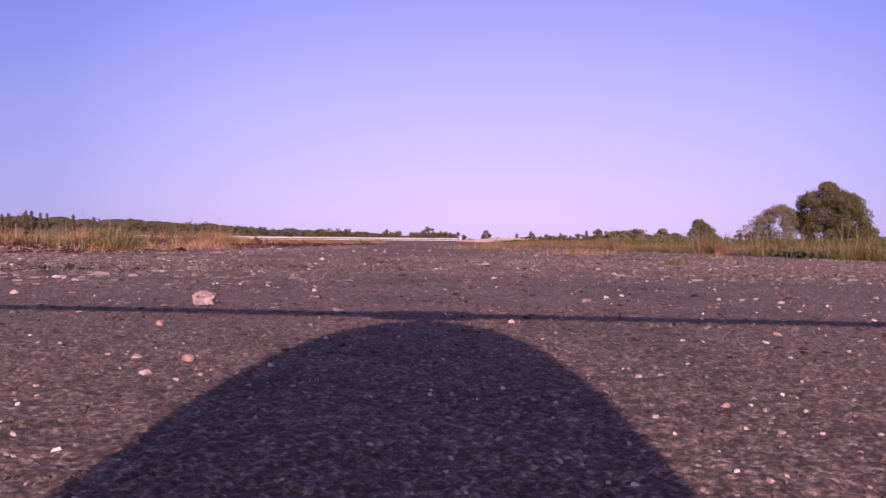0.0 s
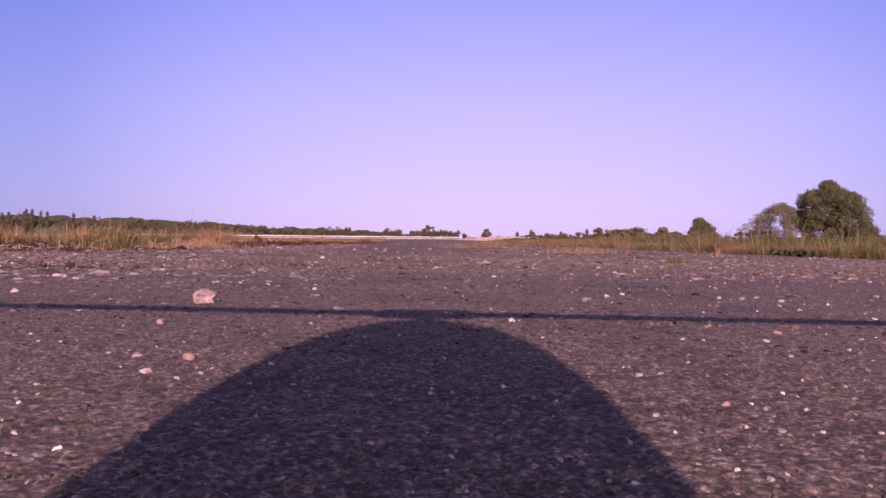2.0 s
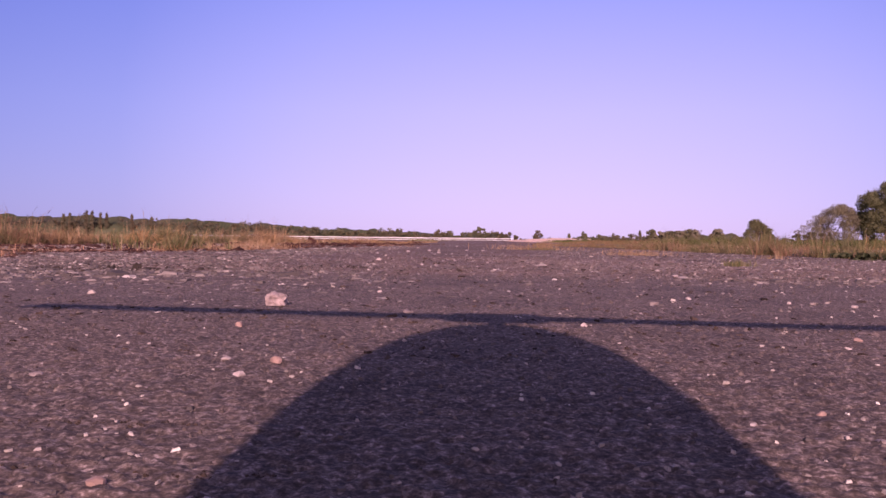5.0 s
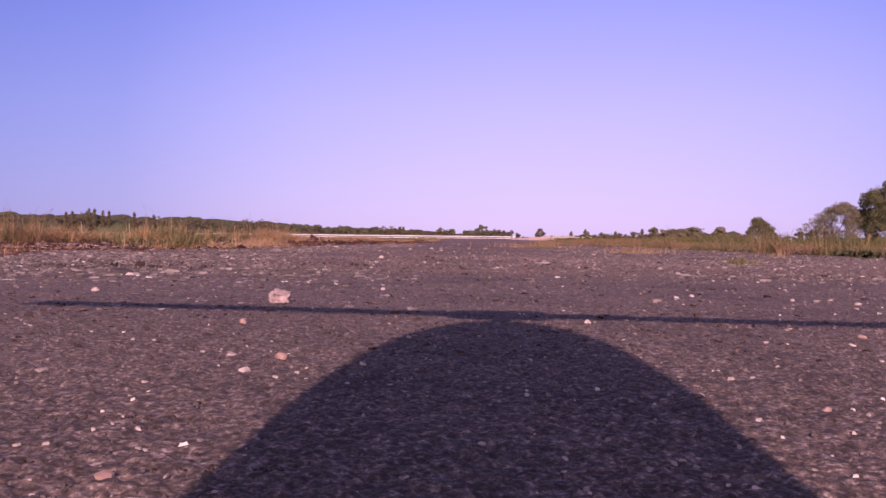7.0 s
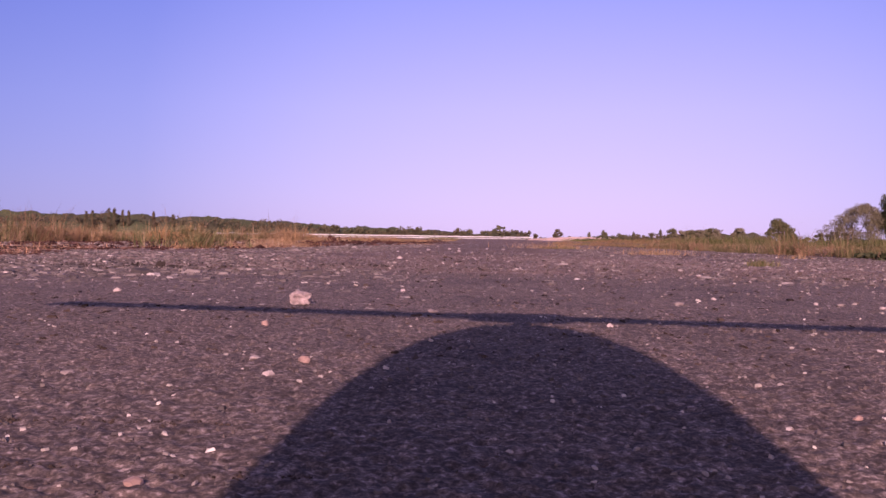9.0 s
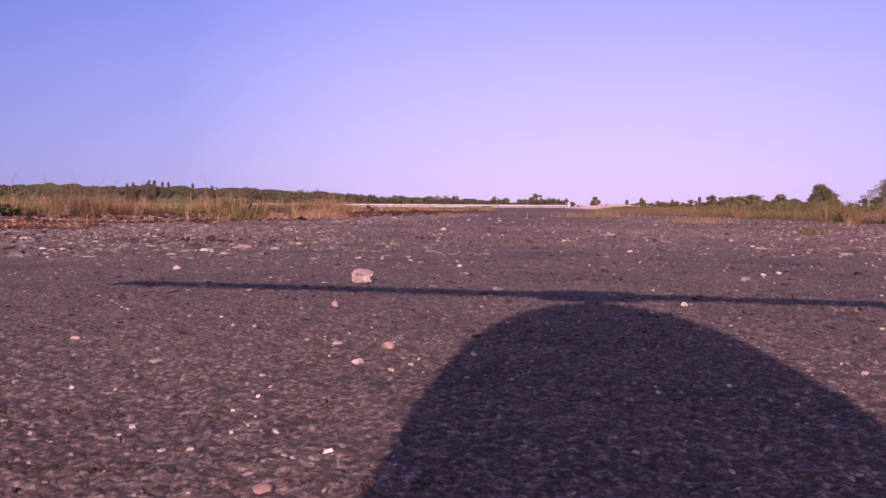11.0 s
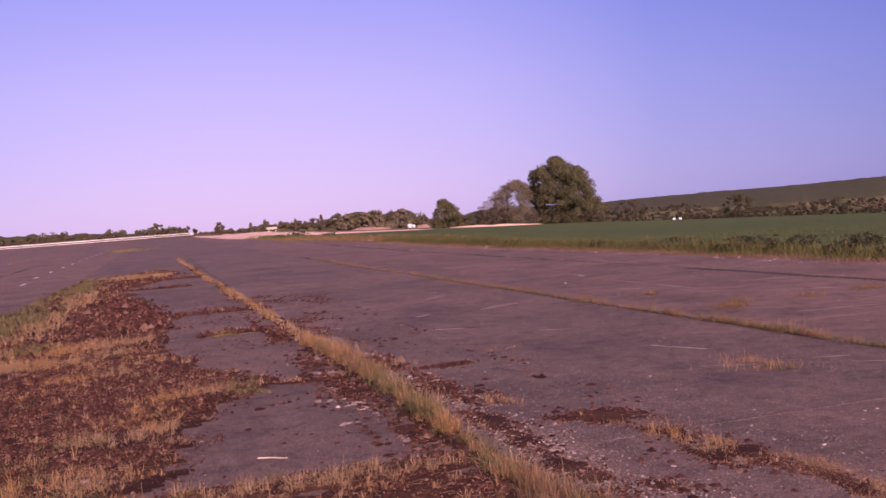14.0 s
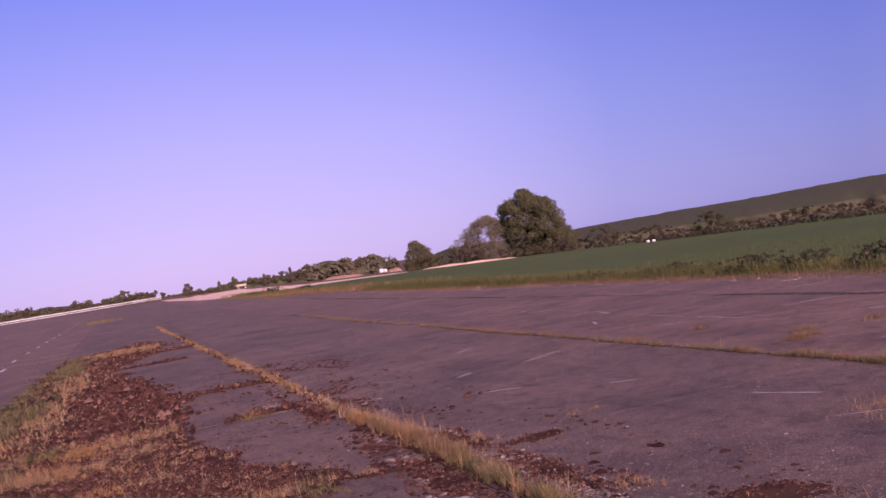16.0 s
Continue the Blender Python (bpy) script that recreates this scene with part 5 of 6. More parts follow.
# white chips, red (1) and grey (2) stones close by, and larger pale stones further off: x, y, size
CHIPS = [(-0.1082, 0.3344, 0.0052), (0.0437, 0.574, 0.0047), (0.255, 0.845, 0.0045), (-0.3812, 0.8155, 0.0085), (-0.1282, 0.9168, 0.0058), (-0.1265, 0.3814, 0.0056), (0.296, 0.8, 0.0072),
         (0.1735, 0.8869, 0.0058), (-0.2425, 0.3783, 0.0049)]
COLOURED = [(0.2739, 0.8372, 0.009, 2), (-0.075, 0.66, 0.0085, 2), (-0.06, 0.64, 0.0035, 2), (0.075, 0.44, 0.004, 2), (0.0906, 0.2449, 0.0048, 2), (0.1875, 0.5122, 0.0054, 1), (0.262, 0.83, 0.0055, 2), (-0.1041, 0.375, 0.0058, 1), (0.126, 0.8, 0.0095, 2),
            (-0.1639, 0.5302, 0.0058, 1), (-0.1171, 0.1952, 0.0026, 1), (-0.0952, 0.1809, 0.0048, 1), (-0.1832, 0.3278, 0.0058, 2), (0.1366, 0.3416, 0.0039, 2), (0.0881, 0.2839, 0.0034, 1)]
FAR_STONES = [(0.2931, 1.5664, 0.0128), (-1.22, 1.79, 0.02), (-0.68, 1.15, 0.013), (-0.88, 1.1, 0.012), (-0.03, 1.78, 0.01), (-1.26, 5.11, 0.04), (-0.4, 5.44, 0.034),
              (-0.09, 6.17, 0.03), (-0.2, 6.16, 0.028), (-0.47, 4.86, 0.03), (-0.29, 4.55, 0.024), (-1.74, 4.83, 0.03), (-1.82, 4.23, 0.022), (-1.86, 3.16, 0.022), (-1.75, 3.26, 0.02),
              (-1.89, 2.92, 0.018), (-0.34, 2.57, 0.02), (-0.77, 2.83, 0.018), (-3.69, 4.92, 0.05), (-3.49, 3.96, 0.04), (-3.41, 8.53, 0.06), (-0.7, 8.17, 0.045), (-2, 5.66, 0.05),
              (-5.28, 7.2, 0.07), (-3.18, 7.42, 0.035), (-2.3, 9.6, 0.05)]
PEBBLES = [(-0.183, 0.706, 0.0172, 0)] + [(*p, 0) for p in CHIPS] + COLOURED + [(*p, 0) for p in FAR_STONES]


def build_pebbles():
    mats = [M_CHALK, M_RED_STONE, M_GREY_STONE, M_PALE]
    labels = ["white flint pebble lying on worn asphalt", "reddish stone chip lying on worn asphalt", "grey pebble lying on worn asphalt", "pale smooth pebble lying on worn asphalt"]
    r = random.Random(5)
    for i, (x, y, size, kind) in enumerate(PEBBLES):
        flat = 0.45 if kind == 2 else r.uniform(0.5, 0.8) if y < 1.0 else r.uniform(0.3, 0.55)
        ob = new("pebble", block_mesh(size, M_WHITE_STONE) if i == 0 else stone_mesh(size * (1.0 if y < 1.0 else 0.8), i + 1, mats[kind], flat))
        ob.matrix_basis = pose(x, y, 0.0009 if y < 1.5 else 0.0, 0, 0, 12 if i == 0 else r.uniform(0, 360))
        tagged(ob, "large angular white flint on worn asphalt" if i == 0 else labels[kind], "pebble", "pebbles on the runway")


def build_sticks():
    for x, y, length, thick, turn in ((-4.11, 7.16, 0.21, 0.011, -30), (-1.69, 3.375, 0.085, 0.006, 40)):
        bm = bmesh.new()
        n = 5
        for k in range(n):
            a, b = -length / 2 + length * k / n, -length / 2 + length * (k + 1) / n
            wob = lambda s: 0.03 * length * math.sin(7 * s / length + x)
            tube(bm, (a, wob(a), thick / 2), (b, wob(b), thick / 2), thick / 2 * (1 - 0.08 * k), thick / 2 * (1 - 0.08 * (k + 1)), 7)
        ob = new("stick", mesh_bm("stick", bm, M_STICK))
        ob.matrix_basis = pose(x, y, -0.001, 0, 0, turn)
        tagged(ob, "short bleached dry stick lying on asphalt", "stick", "sticks on the runway")


def build_clods():
    r = random.Random(9)
    for x, y, size in ((-0.6, 1.47, 0.017), (-0.635, 1.46, 0.013), (-0.585, 1.44, 0.009), (-0.56, 1.5, 0.008), (-0.66, 1.5, 0.008), (-0.74, 1.6, 0.007), (-0.19, 2.28, 0.011), (-0.35, 1.77, 0.007), (-0.3, 1.8, 0.006)):
        ob = new("earth_clod", clod_mesh(size * r.uniform(0.7, 1.05), r.randint(60, 900), M_CLOD))
        ob.matrix_basis = pose(x, y, 0, 0, 0, r.uniform(0, 360))
        tagged(ob, "dark crumbling clod of earth on asphalt", "earth clod", "clods on the runway")
    rr = np.random.default_rng(91)
    x = np.r_[rr.normal(-0.62, 0.06, 160), rr.normal(-0.85, 0.12, 120), rr.normal(-0.3, 0.12, 60), rr.uniform(-0.9, 0.6, 160)]
    y = np.r_[rr.normal(1.47, 0.04, 160), rr.normal(1.5, 0.05, 120), rr.normal(1.78, 0.05, 60), rr.uniform(0.9, 2.6, 160)]
    stuff("earth_crumbs", chip_mesh(x, y, np.full(500, 0.0006), rr.gamma(2.0, 0.0014, 500) + 0.0015, rr, 0.5), M_CLOD, "dark crumbs of earth scattered on asphalt", "dirt")


build_pebbles()
build_sticks()
build_clods()


# ---------------------------------------------------------------- painted dashes
def build_dashes():
    r = random.Random(3)
    rows = [(-9.72, y0, 1.5, 0.11) for y0 in (8.0, 13.7, 20.55, 26.3, 31.5, 38.3)] + [(-9.95, 44.3 + 6.1 * k, 1.5, 0.11) for k in range(12)]
    rows += [(-15.5, 21.2 + 5.5 * k, 1.4, 0.11) for k in range(14)] + [(-15.45, 15.8, 1.4, 0.11), (-11.8, 22.2, 1.7, 0.09), (-30.8, 63.5, 9.0, 0.16), (-36, 80, 9, 0.16)]
    for x, y0, length, wide in rows:
        n = 8
        v, f = [], []
        for k in range(n + 1):
            y = y0 + length * k / n
            z = float(gz(x, y)) + 0.0045
            a, b = wide / 2 + r.uniform(-0.012, 0.008), wide / 2 + r.uniform(-0.012, 0.008)
            v += [(x - a, y, z - 0.004), (x - a, y, z), (x + b, y, z), (x + b, y, z - 0.004)]
            if k:
                p = 4 * (k - 1)
                f += [(p, p + 1, p + 5, p + 4), (p + 1, p + 2, p + 6, p + 5), (p + 2, p + 3, p + 7, p + 6)]
        ob = new("painted_dash", mesh_np("painted_dash", v, f, [M_PAINT]))
        tagged(ob, "worn white painted dash on the asphalt", "road marking", "painted runway dashes")


build_dashes()


def build_scrapes():
    rs = random.Random(41)
    more = []
    for _ in range(34):
        x, y, a, d = rs.uniform(1.9, 9.6), rs.uniform(7, 34), rs.uniform(-0.7, -0.1), rs.uniform(0.2, 0.9)
        more.append((x, y, x + d * math.cos(a), y + d * math.sin(a), rs.uniform(0.025, 0.07)))
    for x0, y0, x1, y1, wide in more + list(((-0.1, 8.3, 0.35, 8.1, 0.025), (1.05, 7.7, 1.4, 7.45, 0.022), (0.9, 8.05, 1.25, 7.95, 0.03), (0.3, 15.05, 0.9, 15.25, 0.035), (-0.1, 17.3, 0.35, 17.6, 0.03), (-2.62, 14.45, -2.3, 14.1, 0.05), (-3.7, 15.7, -3.3, 15.25, 0.06), (5.2, 15.2, 6.3, 15.0, 0.05), (7.4, 17.6, 9.0, 17.3, 0.06), (3.0, 10.9, 4.3, 10.7, 0.03), (2.4, 19.0, 3.6, 18.9, 0.04), (0.1, 14.8, 0.9, 15.2, 0.05), (0.0, 17.5, 0.45, 17.9, 0.05), (0.2, 9.7, 0.5, 9.1, 0.045), (4.0, 17.8, 4.0, 16.4, 0.05), (4.0, 16.0, 4.0, 14.7, 0.04), (3.0, 17.8, 3.2, 18.3, 0.06), (3.9, 23.3, 4.2, 23.6, 0.07), (4.1, 19.2, 4.3, 20.2, 0.05), (-1.05, 14.6, -0.75, 14.8, 0.06), (-1.3, 12.9, -0.9, 12.7, 0.05), (-0.2, 11.75, 0.15, 11.6, 0.03))):
        a, b = Vector((x0, y0, 0)), Vector((x1, y1, 0))
        side = (b - a).normalized().cross(Vector((0, 0, 1))) * wide / 2
        v, f = [], []
        for k in range(7):
            p = a.lerp(b, k / 6)
            w = side * (0.35 + 0.65 * math.sin(math.pi * (0.1 + 0.8 * k / 6))) * rs.uniform(0.3, 1.3)
            v += [tuple(p - w + Vector((0, 0, 0.0035))), tuple(p + w + Vector((0, 0, 0.0035)))]
            if k:
                f.append((2 * k - 2, 2 * k, 2 * k + 1, 2 * k - 1))
        ob = new("paint_remnant", mesh_np("paint_remnant", v, f, [M_REMNANT]))
        tagged(ob, "faint pale remnant of old paint on asphalt", "road marking", "paint remnants")


build_scrapes()


# ---------------------------------------------------------------- white rail across the far end
def build_rail():
    a, b = Vector((-72.0, 215.0, 0)), Vector((5.85, 286.0, 0))
    n = 22
    way = (b - a) / n
    turn = math.degrees(math.atan2(way.y, way.x))
    root = tagged(empty("barrier", 0, 0, 0), "long low white barrier rail on short posts", "barrier")
    for k in range(n):
        p = a + way * k
        z = RAIL_Z + (RAIL_Z2 - RAIL_Z) * k / n
        bm = bmesh.new()
        box(bm, 0.02, way.length - 0.02, -0.1, 0.1, z + 0.4, z + 0.64, 0.05)
        part("rail", bm, M_RAIL, root).matrix_basis = pose(p.x, p.y, 0, 0, 0, turn)
        bm = bmesh.new()
        box(bm, 0.02, way.length - 0.02, -0.1, 0.1, z - 0.05, z + 0.13, 0.05)
        part("rail", bm, M_RAIL, root).matrix_basis = pose(p.x, p.y, 0, 0, 0, turn)
        bm = bmesh.new()
        g = float(gz(p.x, p.y)) - 0.2
        box(bm, -0.12, 0.12, -0.08, 0.08, g, z + 0.1, 0.02)
        part("post", bm, M_DARK, root).matrix_basis = pose(p.x, p.y, 0, 0, 0, turn)


RAIL_Z, RAIL_Z2 = 0.45, 1.02
build_rail()


# ---------------------------------------------------------------- trees
def leaf_cards(centres, radii, per, size, r, hollow=0.55):
    """Small irregular leaf sprays spread through clumps."""
    cs = np.repeat(np.asarray(centres, float), per, 0)
    rs = np.repeat(np.asarray(radii, float), per, 0)
    n = len(cs)
    d = r.normal(0, 1, (n, 3))
    d /= np.linalg.norm(d, axis=1, keepdims=True)
    p = cs + d * rs * (hollow + (1 - hollow) * r.uniform(0, 1, (n, 1)) ** 0.6) * r.uniform(0.8, 1.12, (n, 1))
    u = r.normal(0, 1, (n, 3))
    u -= 0.7 * (u * d).sum(1, keepdims=True) * d
    u /= np.linalg.norm(u, axis=1, keepdims=True)
    w = np.cross(u, d + 0.45 * r.normal(0, 1, (n, 3)))
    w /= np.linalg.norm(w, axis=1, keepdims=True) + 1e-9
    s = (size * r.uniform(0.5, 1.3, n))[:, None]
    v = np.empty((n, 5, 3))
    v[:, 0], v[:, 1] = p - u * s * 0.5, p + w * s * 0.4 * r.uniform(0.5, 1, (n, 1)) - u * s * 0.1
    v[:, 2], v[:, 3] = p + u * s * 0.5 + w * s * 0.15, p + u * s * 0.2 - w * s * 0.35
    v[:, 4] = p - u * s * 0.3 - w * s * 0.4
    f = np.array([[0, 1, 2], [0, 2, 3], [0, 3, 4]])[None] + 5 * np.arange(n)[:, None, None]
    return v.reshape(-1, 3), f.reshape(-1, 3)


def limbs(bm, base, top, spread, r, count, thick):
    base, top = Vector(base), Vector(top)
    tube(bm, base - Vector((0, 0, 0.3)), base.lerp(top, 0.35), thick, thick * 0.72, 9)
    fork = base.lerp(top, 0.33)
    tube(bm, fork, base.lerp(top, 0.8), thick * 0.7, thick * 0.2, 8)
    for k in range(count):
        a = 6.283 * k / count + r.uniform(-0.4, 0.4)
        out = spread * r.uniform(0.55, 0.95)
        start = base.lerp(top, r.uniform(0.2, 0.5))
        end = Vector((base.x + math.cos(a) * out, base.y + math.sin(a) * out, base.z + (top.z - base.z) * r.uniform(0.45, 0.85)))
        mid = start.lerp(end, 0.5) + Vector((r.uniform(-0.4, 0.4), r.uniform(-0.4, 0.4), 0.3))
        tube(bm, start, mid, thick * 0.42, thick * 0.26, 6)
        tube(bm, mid, end, thick * 0.26, thick * 0.08, 6)
        for _ in range(2):
            tip = mid + Vector((r.uniform(-1, 1), r.uniform(-1, 1), r.uniform(0.2, 1))) * out * 0.35
            tube(bm, mid, tip, thick * 0.16, thick * 0.05, 5)


def tree(name, label, x, y, z, high, wide, mat, seed, skirt=0, clumps=60, per=120, leaf=0.4, low=0.12, hollow=0.5, trunk=None, squash=1.0, category="tree"):
    rr, r = np.random.default_rng(seed), random.Random(seed)
    root = tagged(empty(name, x, y, z), label, category)
    trunk = trunk or 0.03 * high
    bm = bmesh.new()
    limbs(bm, (0, 0, 0), (0, 0, high * 0.86), wide * 0.42, r, 9, trunk)
    part("trunk", bm, M_BARK, root, smooth=True)
    cs, rs = [], []
    while len(cs) < clumps:
        d = Vector((r.gauss(0, 1), r.gauss(0, 1), r.gauss(0, 1))).normalized()
        q = r.uniform(0.45, 1.0) ** 0.5
        zc = low + (1 - low) * (0.5 + 0.5 * d.z * q)
        grow = 1.0 - 0.25 * max(0, zc - 0.55) / 0.45 if zc > 0.55 else 0.86 + 0.14 * zc / 0.55
        rad = high * r.uniform(0.07, 0.13)
        reach = max(0.1, wide / 2 * q * grow - rad * 0.7)
        cs.append((math.copysign(1, d.x) * abs(d.x) * reach, d.y * reach, min(high - rad * 0.7, max(low * high + rad * 0.5, zc * high)) * squash))
        rs.append((rad * 1.2, rad * 1.2, rad * 0.85))
    for _ in range(skirt):
        a, q = r.uniform(0, 6.283), wide * r.uniform(0.3, 0.47)
        cs.append((math.cos(a) * q, math.sin(a) * q, high * r.uniform(0.06, 0.3)))
        rs.append((high * 0.1, high * 0.1, high * 0.08))
    v, f = leaf_cards(cs, rs, per, leaf, rr, hollow)
    ob = new("crown", mesh_np("crown", v, f, [mat]))
    ob.parent = root
    return root


def lz(x, y):
    return float(gz(x, y))


def lobed_tree(name, label, x, y, z, rz, outline, deep, mat, seed, lobes, size, per, leaf, trunk, category="tree"):
    """A tree or bush whose crown is built of leafy lobes inside an outline: rows of height, reach to one side and to the other."""
    rr, r = np.random.default_rng(seed), random.Random(seed)
    root = tagged(empty(name, x, y, z, rz), label, category)
    hs, ls, rs_ = zip(*outline)
    high = hs[-1]
    bm = bmesh.new()
    limbs(bm, (0.25 * (ls[0] + rs_[0]), 0, 0), (0, 0, high * 0.86), 0.35 * (rs_[1] - ls[1]), r, 9, trunk)
    part("trunk", bm, M_BARK, root, smooth=True)
    cs, rs = [], []
    while len(cs) < lobes:
        rad = size * r.uniform(0.7, 1.25)
        h = r.uniform(0.0, 1.0) ** 0.9 * (high - rad * 0.8)
        le, ri = float(np.interp(h + rad * 0.3, hs, ls)), float(np.interp(h + rad * 0.3, hs, rs_))
        mid, half = (le + ri) / 2, max(0.15, (ri - le) / 2 - rad * 0.75)
        a = r.uniform(0, 6.283)
        q = r.uniform(0.0, 1.0) ** 0.4
        cs.append((mid + math.cos(a) * half * q, math.sin(a) * max(0.15, min(deep, half)) * q, max(rad * 0.5, h)))
        rs.append((rad, rad, rad * r.uniform(0.7, 0.95)))
    v, f = leaf_cards(cs, rs, per, leaf, rr, 0.72)
    new("crown", mesh_np("crown", v, f, [mat])).parent = root
    return root


OAK = [(0.0, -2.8, 8.9), (2.2, -3.5, 9.2), (4.3, -4.6, 8.6), (6.5, -5.8, 7.2), (8.1, -5.3, 6.2), (9.7, -2.9, 4.0), (10.9, -0.6, 0.9), (11.4, -0.2, 0.2)]
WILLOW = [(0.0, -4.8, 5.2), (2.0, -5.2, 5.4), (3.8, -4.8, 5.2), (5.2, -3.2, 4.8), (6.6, -1.0, 4.0), (7.7, 0.9, 2.1)]
BUSH = [(0.0, -2.6, 3.6), (1.5, -2.8, 3.7), (3.0, -2.4, 3.0), (4.2, -1.3, 1.7), (5.1, -0.6, 0.3)]
lobed_tree("oak_tree", "broad lobed oak in full green leaf at the field edge", 57.8, 138.7, -1.2, -24.4, OAK, 5.0, M_OAK, 3, 185, 1.1, 320, 0.22, 0.4)
lobed_tree("willow_tree", "thinly leaved grey willow beside the oak", 50.2, 141.0, -0.9, -22.0, WILLOW, 4.0, M_TWIG, 4, 230, 0.72, 190, 0.12, 0.2)
lobed_tree("round_bush", "rounded dark green bush standing alone", 40.2, 144.0, -0.7, -17.5, BUSH, 2.6, M_SHRUB, 6, 80, 0.65, 200, 0.17, 0.15, "bush")
tree("thorn_bush", "low brown thorn scrub below the willow", 47.4, 139.0, -0.7, 3.2, 8.0, M_SCRUB, 5, 12, 60, 150, 0.16, 0.0, 0.15, 0.1, category="bush")
tree("round_bush", "low spreading green bush beside a taller one", 43.8, 146.0, -0.7, 2.6, 5.0, M_SHRUB, 7, 12, 40, 150, 0.18, 0.0, 0.3, 0.12, category="bush")

# ---------------------------------------------------------------- far woods
AZ = [-75, -40, -32, -24.5, -17.4, -13, -9.1, -5, -2.2, -0.5, 1.0, 1.4, 3.8, 4.2, 6, 9, 11, 12.5, 13.9, 15, 17, 22, 26, 28.5, 33, 38, 42, 50, 75]
TOP = [6.5, 6.6, 6.6, 7.0, 6.2, 5.2, 4.3, 4.2, 3.2, 3.9, 3.8, 1.7, 1.6, 2.7, 3.4, 3.2, 5.2, 4.6, 5.2, 3.2, 2.6, 2.4, 2.2, 2.6, 3.2, 3.5, 4.2, 5.0, 5.0]


def woods(name, label, az0, az1, rows, seed, mat, span=300.0, lift=0.0, leaf=0.5, per=90):
    r = np.random.default_rng(seed)
    cs, rs = [], []
    for row in range(rows):
        dist = span + row * 9.0
        a = az0
        while a < az1:
            t = math.radians(a)
            x, y = dist * math.sin(t), dist * math.cos(t)
            ground = float(gz(x, y)) - 1.0
            top = float(np.interp(a, AZ, TOP)) * (dist - 5) / 300 + lift
            top += (1.1 if row == 0 else 0.4) * (fbm(np.array(a * 0.9), np.array(row * 3.7), seed) - 0.55) * 2.0 + r.uniform(-0.5, 0.3)
            high = max(1.2, top - ground)
            wide = min(high * r.uniform(0.55, 0.9), 6.5)
            for _ in range(9):
                q = r.uniform(0.15, 1.0)
                cs.append((x + r.normal(0, wide * 0.3) * (1.15 - 0.6 * q), y + r.normal(0, wide * 0.3), ground + high * q * 0.9))
                s = max(0.5, high * r.uniform(0.1, 0.2))
                rs.append((s * 1.25, s * 1.25, s))
            a += math.degrees(wide * 0.62 / dist)
    v, f = leaf_cards(cs, rs, per, leaf, r, 0.35)
    return tagged(new(name, mesh_np(name, v, f, [mat])), label, "woodland", kind="stuff")


def canopy(name, label, az0, az1, near, deep, seed, lift=0.0, lumps=1.0, ease=0.5, step=0.22, rows=14):
    """A far wood as one rolling mass of crowns, its front edge upright."""
    n, m = int((az1 - az0) / step), rows
    az = np.radians(np.linspace(az0, az1, n))[:, None] * np.ones((1, m))
    k = np.linspace(0, 1, m)[None] * np.ones((n, 1))
    wave = near + 10 * (fbm(np.degrees(az) * 0.35, az * 0, seed) - 0.5)
    dist = wave + deep * np.clip(k - 0.28, 0, 1)
    x, y = dist * np.sin(az), dist * np.cos(az)
    ground = gz(x, y) - 1.2
    top = np.interp(np.degrees(az), AZ, TOP) * dist / 300 + lift
    rise = np.clip(k / 0.42, 0, 1) ** 0.7 * (0.6 + 0.4 * np.clip((k - 0.2) / 0.8, 0, 1))
    lumpy = ((fbm(np.degrees(az) * 1.6, k * 5, seed + 5) - 0.5) * 2.6 + (fbm(np.degrees(az) * 4.5, k * 11, seed + 8) - 0.5) * 1.3) * lumps
    fall = np.clip(np.minimum(np.degrees(az) - az0, az1 - np.degrees(az)) / ease, 0, 1) ** 0.6
    z = ground + fall * np.maximum(0.3, (top - ground) * rise + lumpy * np.clip(k * 3, 0, 1) * 0.8 - 0.5)
    p = np.stack([x + r_w.normal(0, 0.35, x.shape) * min(1.0, lumps), y + r_w.normal(0, 0.35, x.shape) * min(1.0, lumps), z], -1)
    i = np.arange((n - 1) * m).reshape(-1, m)[:, :-1].ravel()
    ob = tagged(new(name, mesh_np(name, p.reshape(-1, 3), np.stack([i, i + m, i + m + 1, i + 1], 1), [M_CANOPY], True)), label, "woodland", kind="stuff")
    return ob


r_w = np.random.default_rng(5)
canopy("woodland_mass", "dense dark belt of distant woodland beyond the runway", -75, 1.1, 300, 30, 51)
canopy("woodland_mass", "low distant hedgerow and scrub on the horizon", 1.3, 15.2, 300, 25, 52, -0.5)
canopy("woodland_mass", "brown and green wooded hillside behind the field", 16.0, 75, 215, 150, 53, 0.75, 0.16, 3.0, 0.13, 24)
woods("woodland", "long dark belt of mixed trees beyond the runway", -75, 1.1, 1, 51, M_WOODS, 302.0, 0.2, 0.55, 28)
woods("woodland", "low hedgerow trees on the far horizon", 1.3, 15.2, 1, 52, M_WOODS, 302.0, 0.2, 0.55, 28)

# ---------------------------------------------------------------- hedge scrub along the field
HEDGE = [(23.5, 150, 3.4, 5.0), (25.2, 146, 3.0, 6.0), (27.2, 138, 3.4, 5.5), (29.3, 134, 4.9, 4.6), (30.6, 128, 3.0, 6.0), (32.2, 122, 3.6, 5.0), (33.3, 118, 2.3, 4.5), (35.6, 116, 4.6, 3.4), (34.4, 116, 2.2, 6.0), (36.6, 114, 2.8, 7.0),
         (38.2, 112, 2.6, 6.5), (39.6, 110, 3.2, 6.0), (41.2, 108, 3.0, 7.0), (42.8, 106, 3.4, 6.0), (44.5, 104, 3.0, 7.0), (47, 102, 3.2, 7.0), (50, 100, 3.4, 8.0), (54, 100, 3.4, 8.0)]
